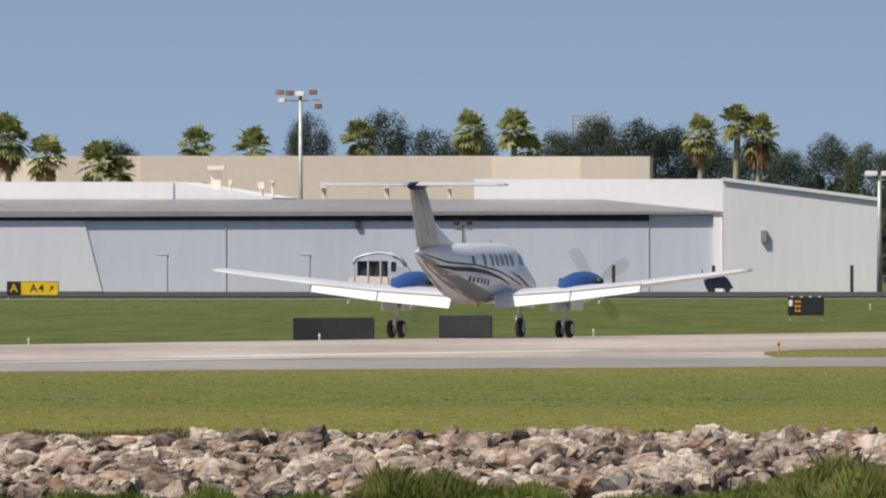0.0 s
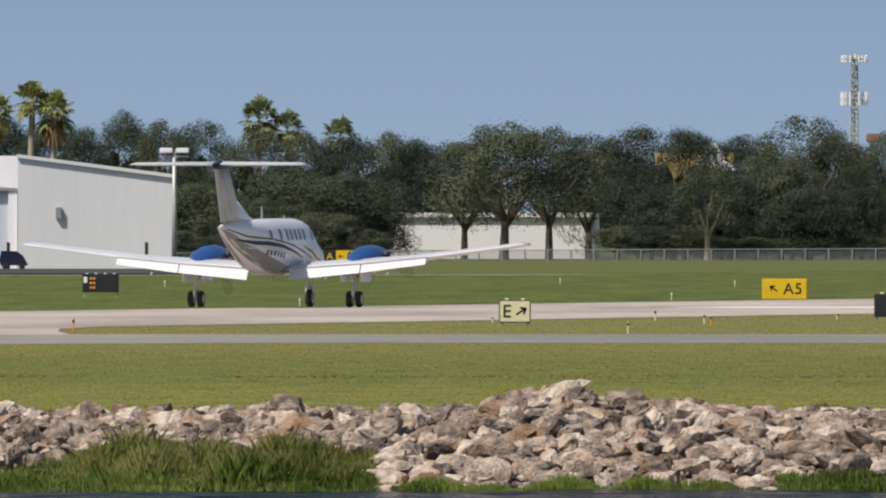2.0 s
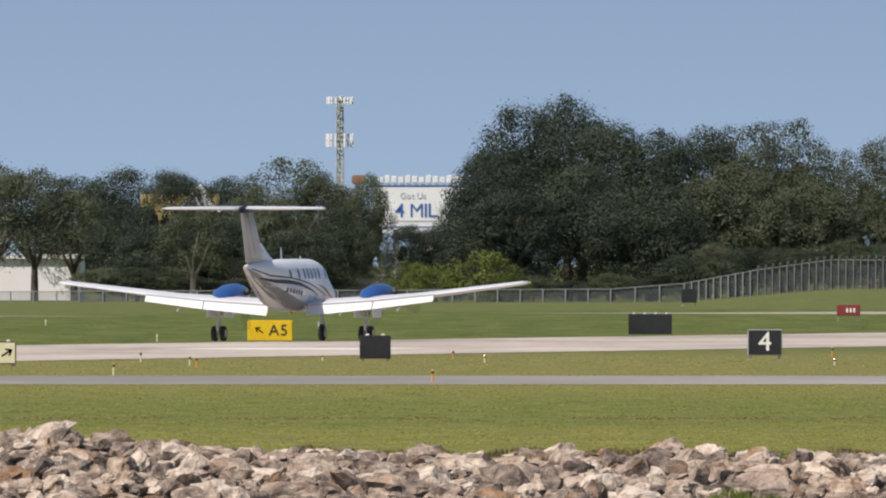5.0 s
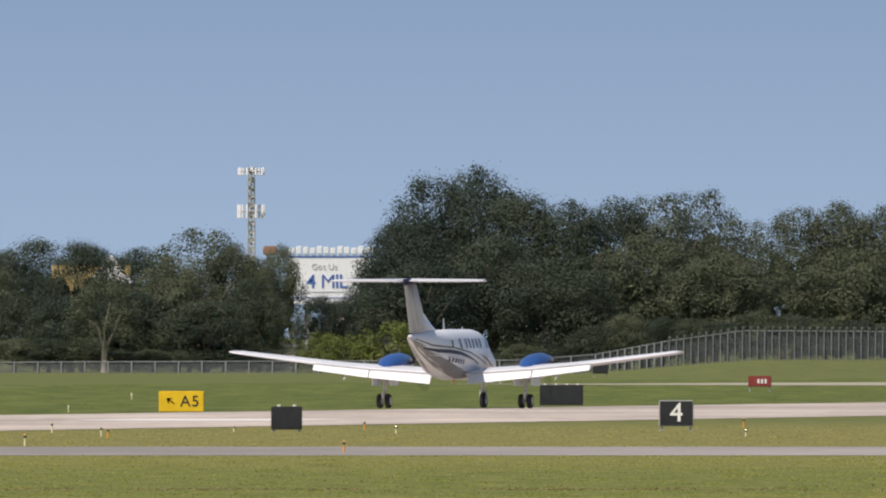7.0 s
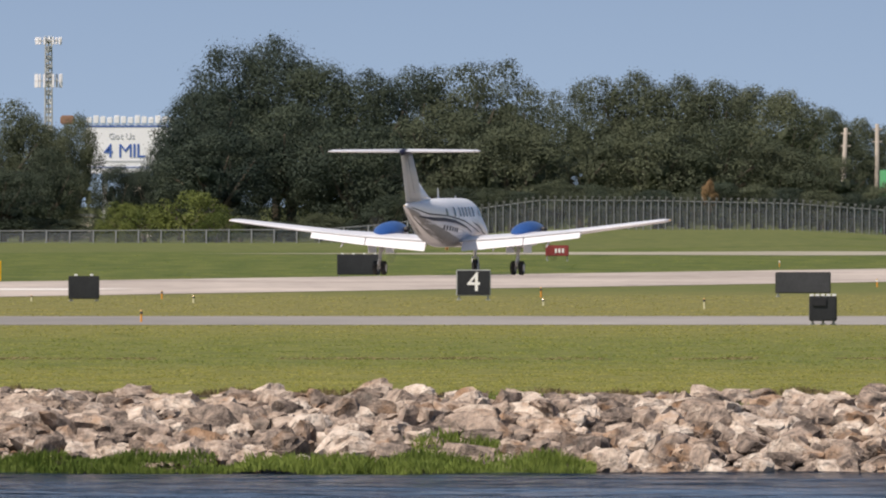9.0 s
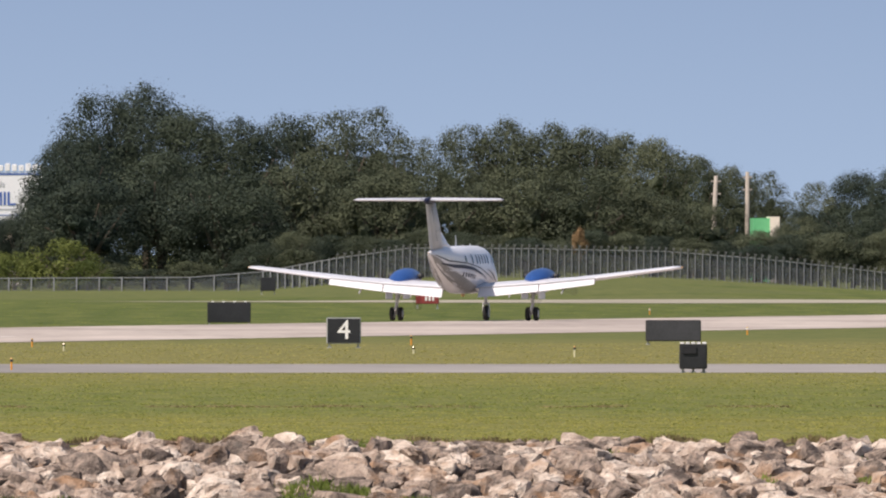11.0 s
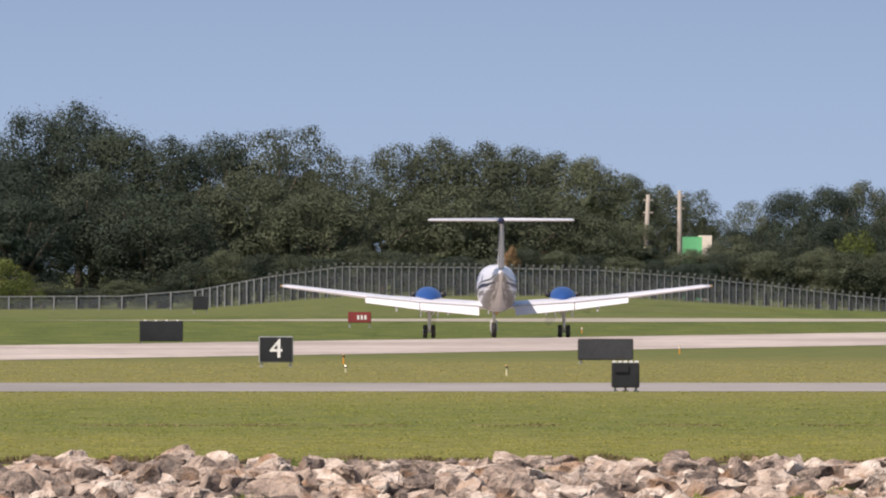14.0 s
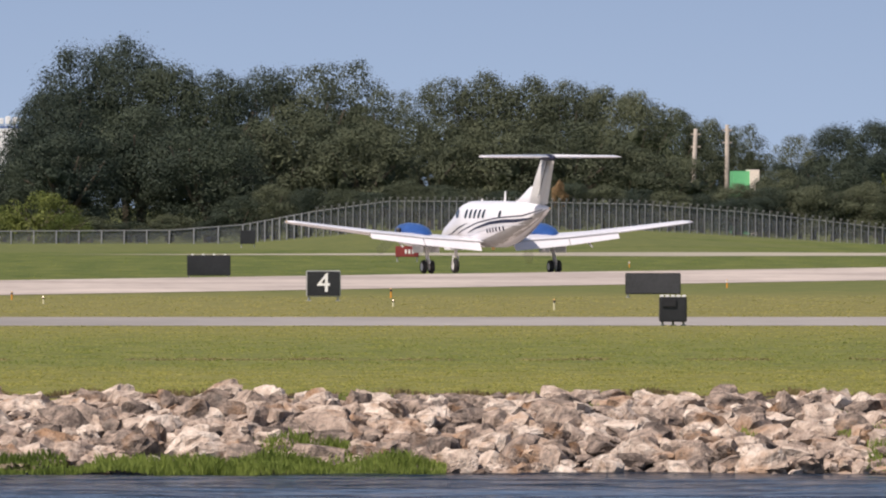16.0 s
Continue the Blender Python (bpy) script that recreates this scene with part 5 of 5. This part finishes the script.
for u, v, w, d in ((76, 160, 160, 2050), (52, 225, 120, 2040), (145, 75, 220, 2030), (225, 65, 230, 2040), (100, 150, 200, 2020), (300, 110, 230, 2030), (120, 230, 230, 1995), (250, 180, 260, 2000), (380, 125, 220, 2035), (370, 220, 260, 1995),
                   (470, 120, 200, 2040), (545, 108, 200, 2040), (620, 110, 180, 2045), (520, 190, 260, 2005), (640, 220, 220, 2000), (690, 160, 170, 2040), (760, 215, 200, 2010), (790, 145, 170, 2050), (860, 135, 190, 2050), (940, 142, 190, 2050),
                   (1010, 150, 190, 2050), (1080, 160, 190, 2050), (900, 210, 240, 2010), (1020, 215, 240, 2010), (1130, 168, 190, 2045), (1120, 260, 200, 2010), (1190, 198, 160, 2060), (1200, 280, 160, 2015), (1262, 216, 140, 2090), (1235, 250, 120, 2080), (1320, 222, 110, 2100), (1385, 300, 130, 2000)):
    # from 500 on, the paler olive crowns carry the haze in their colour
    tree("oak" if u < 500 else "olive", u, v, w, d)
for u, v, w, d in ((1410, 240, 110, 2200), (1480, 225, 150, 2200), (1550, 218, 150, 2180), (1620, 210, 150, 2190), (1690, 225, 160, 2200), (1400, 290, 140, 2080), (1480, 285, 170, 2080), (1580, 270, 180, 2100), (1660, 275, 180, 2080), (1740, 260, 180, 2080),
                   (1440, 330, 160, 1990), (1560, 335, 180, 1990), (1680, 330, 190, 1990)):
    tree("oak" if u % 3 else "olive", u, v, w, d)
for u, v, w, d in ((70, 335, 150, 1970), (-10, 360, 110, 1972), (-55, 355, 90, 1975), (120, 375, 100, 1968), (1600, 290, 100, 2060)):
    tree("shrub", u, v, w, d)


for u in list(range(-1372, -1010, 54)) + list(range(-600, -60, 62)) + list(range(160, 420, 70)) + list(range(430, 1720, 58)):
    tree("oak" if u % 4 else "olive", u, (392 if u < 425 else 345) - (u * 13) % 23, 120, 1990)


# palms
def frond_fan(seed, material, n, droop, spread, size):
    """Fan fronds round the top of a palm, each a pleated fan of blades."""
    r = random.Random(seed)
    verts, faces = [], []
    for i in range(n):
        a = 2.4 * i + r.uniform(-0.3, 0.3)
        el = radians(r.uniform(*spread))
        d = Vector((math.cos(a) * math.cos(el), math.sin(a) * math.cos(el), math.sin(el)))
        side = d.cross(Vector((0, 0, 1))).normalized()
        up = side.cross(d)
        c = d * size * r.uniform(0.55, 0.8)
        for k in range(11):
            t = radians(-105 + 21 * k + r.uniform(-5, 5))
            ray = d * math.cos(t) + side * math.sin(t)
            ln = size * r.uniform(0.55, 0.8)
            tip = c + ray * ln + up * r.uniform(-0.1, 0.1) * size - Vector((0, 0, droop * ln * r.uniform(0.6, 1.3)))
            mid = c + ray * ln * 0.55 - Vector((0, 0, droop * ln * 0.2))
            wv = ray.cross(up).normalized() * size * 0.075
            j = len(verts)
            verts += [c, mid - wv, tip, mid + wv]
            faces.append((j, j + 1, j + 2, j + 3))
        j = len(verts)
        verts += [side * 0.03, -side * 0.03, c - side * 0.02, c + side * 0.02]
        faces.append((j, j + 1, j + 2, j + 3))
    return raw_mesh("fronds", verts, faces, material)


FRONDS = [frond_fan(80 + i, PALMLEAF, 40, 0.30, (-50, 85), 1.0) for i in range(3)]
SKIRTS = [frond_fan(90 + i, DRYLEAF, 20, 0.6, (-85, -50), 0.85) for i in range(2)]


FARFRONDS = [frond_fan(84 + i, HAZEPALM, 40, 0.30, (-50, 85), 1.0) for i in range(2)]


def palm(u, v_top, d, k, skirt):
    """A fan palm; k: its size."""
    top = spot(u, v_top, d)
    z0 = land(top.x, d)
    base = tagged(new("palm_tree"), "fan palm with green fronds" + (" over a skirt of dead brown fronds" if skirt else ""), "palm tree", "palm trees")
    base.location = (top.x, d, z0)
    H = top.z - z0 - 1.3 * k
    bm = B()
    rings = []
    for i in range(9):
        z = -0.3 + (H + 0.3) * i / 8
        r = 0.24 - 0.008 * i + 0.02 * (i % 2)
        rings.append([(r * math.cos(a * 0.785) + 0.05 * math.sin(i), r * math.sin(a * 0.785), z) for a in range(8)])
    loft(bm, rings)
    part("trunk", bm, DEADBARK, base, "pale slender trunk", True)
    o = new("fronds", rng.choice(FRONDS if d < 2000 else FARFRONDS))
    o.parent = base
    o.matrix_basis = Matrix.LocRotScale((0, 0, H), Euler((0, 0, rng.uniform(0, 6))), (0.95 * k, 0.95 * k, 1.15 * k))
    if skirt:
        o = new("dead_skirt", rng.choice(SKIRTS))
        o.parent = base
        o.matrix_basis = Matrix.LocRotScale((0, 0, H - 0.1), Euler((0, 0, rng.uniform(0, 6))), (k, k, k * 1.2))
        tagged(o, "hanging dead brown fronds")


for x, y, k, sk in ((12, 198, 1.25, 1), (78, 235, 1.1, 1), (172, 245, 1.15, 0), (212, 275, 0.8, 0), (345, 218, 1.15, 0), (446, 222, 1.1, 1), (635, 208, 1.1, 1), (830, 192, 1.1, 1), (908, 190, 1.15, 0), (935, 235, 0.9, 0)):
    palm(x + HO[0], y + HO[1], 1725 if x < 250 else 1830, k, sk)
for x, y, k, sk in ((1240, 200, 1.1, 1), (1303, 182, 1.05, 0), (1343, 198, 1.2, 1)):
    palm(x + HO[0], y + HO[1], 1800, k, sk)
for x, y, k, sk in ((640, 212, 1.4, 1), (690, 236, 1.15, 0), (783, 247, 1.25, 1)):
    palm(x - 1872.5, y - 72.5, 2135, k, sk)

# ---- riprap bank ----
bank = tagged(new("riprap_bank"), "bank of pale broken limestone boulders above the pond", "rocks")


def rock_mesh(seed):
    """An angular broken boulder."""
    r = random.Random(seed)
    bm = B()
    sc = Vector((r.uniform(0.9, 1.7), r.uniform(0.8, 1.15), r.uniform(0.55, 1.0)))
    for _ in range(r.randint(10, 18)):
        d = rand_unit(r) * r.uniform(0.85, 1.05)
        d = Vector([math.copysign(abs(q) ** 0.75, q) for q in d])
        bm.verts.new((d.x * sc.x, d.y * sc.y, d.z * sc.z))
    res = bmesh.ops.convex_hull(bm, input=bm.verts[:])
    bmesh.ops.delete(bm, geom=[g for g in res["geom_interior"] if isinstance(g, bmesh.types.BMVert)], context="VERTS")
    bmesh.ops.subdivide_edges(bm, edges=bm.edges[:], cuts=2, use_grid_fill=True, smooth=0.16)
    off = Vector((seed, 0, 0))
    for v in bm.verts:
        rough = 0.20 * noise.noise(v.co * 1.5 + off) + 0.13 * noise.noise(v.co * 3.6 + off) - 0.10 * abs(noise.noise(v.co * 2.3 - off))
        v.co *= 1 + rough
        v.co += rand_unit(r) * 0.03
    return to_mesh("rock", bm, ROCK)


ROCKS = [rock_mesh(100 + i) for i in range(24)]


def rise(u):
    """How far the heap stands above the crest, along the bank."""
    return -0.11 + 0.11 * math.exp(-((u + 1190) / 70) ** 2) + 0.07 * smooth(250, 400, -u) + 0.24 * math.exp(-((u + 705) / 90) ** 2) + 0.16 * math.exp(-((u + 560) / 320) ** 2) - 0.12 * smooth(2250, 2700, -u) + 0.06 * math.sin(u / 57) * math.sin(u / 23)


def foot_v(u):
    """Where the stones end towards the water."""
    if u < -1700:
        return 0.86
    if u < -1020:
        return 0.72
    if u < -300:
        return 1.02
    if u < 780:
        return 0.90
    return 1.04


rr = random.Random(3)
placed = []
for level in range(18):
    k = (level - 1) / 16
    u = -3080
    while u < 1700:
        size = rr.choice((0.07, 0.08, 0.10, 0.12, 0.14, 0.16, 0.19, 0.22, 0.26, 0.31)) * rr.uniform(0.85, 1.15)
        if u > -300:
            size *= 1.1
        u += size * 112 * rr.uniform(0.75, 1.25)
        kk = k + rr.uniform(-0.05, 0.05)
        if kk < 0.15:
            size = min(size, 0.18)
        if kk > foot_v(u):
            continue
        y = CREST + 0.6 - (CREST + 0.3 - SHORE) * kk
        z = -1.12 * max(kk, 0) ** 1.55 + (rise(u) + 0.10) * (1 - max(kk, 0)) + rr.uniform(-0.06, 0.05) - (0.13 if kk < 0.1 else 0)
        placed.append((u * y / F, y, z, size, rr.randrange(24), [rr.uniform(0, 6.28) for _ in range(3)]))
placed.sort(key=lambda q: -q[0])
rest_v, rest_f = [], []
for i, (x, y, z, size, which, turn) in enumerate(placed):
    m = Matrix.LocRotScale((x, y, z), Euler(((turn[0] - 3.14) * 0.10, (turn[1] - 3.14) * 0.10, turn[2])), (size, size, size))
    if i < 300:
        o = new("rock", ROCKS[which])
        o.parent = bank
        o.matrix_basis = m
    else:
        k = len(rest_v)
        rest_v += [m @ v.co for v in ROCKS[which].vertices]
        rest_f += [tuple(j + k for j in p.vertices) for p in ROCKS[which].polygons]
o = new("rubble", raw_mesh("rubble", rest_v, rest_f, ROCK))
o.parent = bank
tagged(o, "heaped limestone boulders", kind="stuff")
bv = [(x, y, z) for x in (-32, 20) for y, z in ((CREST + 0.5, 0.04), (CREST - 0.5, -0.16), (SHORE + 1, -1.25), (SHORE - 1.5, -1.75))]
o = new("bank_soil", raw_mesh("bank_soil", bv, [(0, 1, 5, 4), (1, 2, 6, 5), (2, 3, 7, 6)], SOIL))
o.parent = bank


slab_ob = tagged(new("concrete_slab"), "weathered flat concrete slab lying at the foot of the bank", "concrete slab")
slab_ob.location = (-17.25, 440.4, -0.72)
bm = B()
box(bm, -1.15, 1.15, -0.5, 0.6, -0.3, 0.19, 0.03)
part("slab_body", bm, ROOFGREY, slab_ob)


# weeds on the bank
def weeds(name, spans, count, tall, material, label, seed):
    """spans: bearing from, to, and the bank's share from the crest, to."""
    r = random.Random(seed)
    verts, faces = [], []
    area = sum((b - a) for a, b, _, _ in spans)
    for ua, ub, ka, kb in spans:
        for _ in range(int(count * (ub - ua) / area)):
            u, k = r.uniform(ua, ub), r.uniform(ka, kb)
            edge = min((u - ua) / 60, (ub - u) / 60, 1)
            y = CREST + 0.3 - (CREST + 0.3 - SHORE) * k - 0.3
            x = u * y / F
            z = -1.12 * max(k, 0) ** 1.2 + 0.03 + 0.1 * noise.noise((x * 1.3, y, 0))
            hgt = tall * r.uniform(0.4, 1.1) * (0.45 + 0.55 * edge) * (0.7 + 1.1 * noise.noise((x * 1.4, y * 0.9, 5)))
            a = r.uniform(0, 6.28)
            lean = Vector((math.cos(a), math.sin(a), 0)) * hgt * r.uniform(0.1, 0.6)
            side = Vector((math.cos(a + 1.57), math.sin(a + 1.57), 0)) * r.uniform(0.005, 0.013)
            p = Vector((x, y, z))
            j = len(verts)
            verts += [p - side, p + side, p + lean * 0.4 + Vector((0, 0, hgt * 0.6)) + side, p + lean + Vector((0, 0, hgt)), p + lean * 0.4 + Vector((0, 0, hgt * 0.6)) - side]
            faces.append((j, j + 1, j + 2, j + 3, j + 4))
    tagged(new(name, raw_mesh(name, verts, faces, material)), label, "weeds", kind="stuff")


weeds("bank_grass", [(-3080, -2330, 0.86, 1.04), (-2330, -1930, 0.76, 1.04), (-1930, -1680, 0.88, 1.05), (-1720, -1400, 0.78, 1.09), (-1420, -1020, 0.66, 1.09), (-320, 120, 0.84, 1.03), (120, 790, 0.90, 1.03), (-1000, -320, 0.99, 1.05), (640, 740, 0.05, 0.12), (-1120, -1010, 0.14, 0.40), (420, 640, 0.6, 0.9), (1290, 1340, 0.4, 0.7), (1465, 1515, 0.35, 0.6), (1535, 1600, 0.5, 0.95), (1040, 1070, 0.2, 0.5), (600, 660, 0.05, 0.15)], 42000, 0.24, WEED, "bright green weeds and grass along the foot of the bank", 5)
weeds("tall_weeds", [(-1580, -1030, 0.66, 0.98), (-2330, -2100, 0.74, 0.98)], 14000, 0.40, WEED, "tall green weeds among the boulders", 6)
weeds("dry_weeds", [(-1580, -1030, 0.64, 0.95), (-2330, -2100, 0.74, 0.95)], 14000, 0.46, STALK, "yellowing tall grass stalks among the boulders", 9)
weeds("crest_grass", [(-3080, 1700, -0.10, -0.02)], 13000, 0.10, DRYWEED, "low dry grass along the crest of the bank", 8)
weeds("brown_crest_weeds", [(-2800, -2690, -0.10, 0.1), (-2690, -2560, -0.06, 0.02)], 900, 0.13, DRYWEED, "reddish brown dry weeds on the crest of the bank", 12)



# tufts of the mown grass
def turf(name, count, v0, v1, tall, wide, material, label, seed, allowed):
    """Leaning blades, three to a tuft, thinner on the ground the farther off they stand."""
    r = np.random.default_rng(seed)
    u, v = r.uniform(-3010, 1740, count), r.uniform(v0, v1, count)
    verts, faces = [], []
    for ui, vi in zip(u, v):
        y = F * EYE / (vi - HZ)
        x = ui * y / F
        if not allowed(x, y):
            continue
        z = land(x, y)
        clump = 0.75 + 0.9 * noise.noise((x * 0.9, y * 0.12, 3))
        h = tall * max(0.25, clump) * r.uniform(0.5, 1.3)
        for k in range(3):
            a = r.uniform(0, 6.28)
            ca, sa = math.cos(a), math.sin(a)
            w, ln = wide * r.uniform(0.3, 0.8), h * r.uniform(3.2, 6.0)
            ox, oy = r.uniform(-wide, wide), r.uniform(-wide, wide)
            j = len(verts)
            verts += [(x + ox - sa * w, y + oy + ca * w, z - 0.005), (x + ox + sa * w, y + oy - ca * w, z - 0.005), (x + ox + ca * ln, y + oy + sa * ln, z + h)]
            faces.append((j, j + 1, j + 2))
    tagged(new(name, raw_mesh(name, verts, faces, material)), label, "grass", kind="stuff")


def on_grass(x, y):
    if across(x, y) > -0.6 or (x < -23 and y > 715):
        return False
    return not 676.5 - 1.2 * max(-x - 16, 0) < y < 722


turf("mown_turf", 100000, 524, 706, 0.024, 0.055, TURF, "short mown green and yellow grass tufts", 21, on_grass)
turf("mowing_edge", 4000, 635.5, 638.5, 0.03, 0.05, DRYWEED, "dark line of cut grass along a mowing lane", 23, lambda x, y: noise.noise((x * 0.35, 0, 7)) > -0.1)
turf("rough_turf", 26000, 436, 486, 0.03, 0.12, ROUGHTURF, "rough dark green grass tufts beyond the runway", 22, lambda x, y: across(x, y) > 61)

# ---- runway paint ----
marking(10.0, 17.0, 31, 43)
marking(3.8, 5.2, -150, -108)
marking(-0.1, 0.8, -230, -150)

# ---- what moves ----
ROLL = [(0, -2090.5, 844.9, 12.9), (0.5, -1843, 860.3, 12.9), (1, -1612, 875.5, 12.7), (1.5, -1400, 889.7, 12.7), (2, -1204.5, 903.3, 12.7), (2.5, -1021.5, 916.4, 12.7), (3, -848, 929.1, 12.7),
        (3.5, -688.5, 941.2, 12.7), (4, -540.5, 952.7, 12.7), (4.5, -399, 963.9, 12.7), (5, -263, 974.9, 12.7), (5.5, -140, 985.5, 12.8), (6, -25, 995.5, 12.9), (6.5, 82, 1005, 13.0), (7, 181, 1013.5, 13.3), (7.5, 273, 1021, 13.6), (8, 363, 1029, 13.6), (8.5, 448.5, 1037, 13.5),
        (9, 528.5, 1044.5, 13.3), (9.5, 600.5, 1051.3, 13.4), (10, 667, 1057.7, 13.2), (10.5, 728, 1063.6, 12.5), (11, 786, 1069, 11.4), (11.5, 840, 1074, 9.9), (12, 888, 1078.3, 8.1), (12.5, 925, 1082, 6.2), (13, 947, 1086.5, 4.6), (13.5, 959.5, 1090.5, 2.45), (14, 963, 1094, -0.25),
        (14.5, 957, 1097.5, -3.6), (15, 939, 1100.5, -7.7), (15.5, 911, 1103.5, -12.5), (16, 869, 1106, -17.0)]


def motions():
    rows = []
    for t, u, y, head in ROLL:
        rows.append((t, pose(u * y / F, y, land(u * y / F, y) + 0.012, 0, 0, -head)))
    walk(plane, rows)
    props = [o for o in plane.children if o.name.startswith("propeller")]
    for i, o in enumerate(props):
        at = o.location.copy()
        walk(o, [(n / 30, pose(*at, 0, 20 + 37 * i + 67 * n, 0)) for n in range(481)])
    for o, at in WHEELS:
        spin, wheel_rows = 0.0, []
        for n in range(0, 481):
            speed = max(3.0, 31 - 2.3 * n / 30)
            spin -= min(75.0, math.degrees(speed / 30 / 0.27))
            wheel_rows.append((n / 30, pose(*at, spin, 0, 0)))
        walk(o, wheel_rows)


motions()
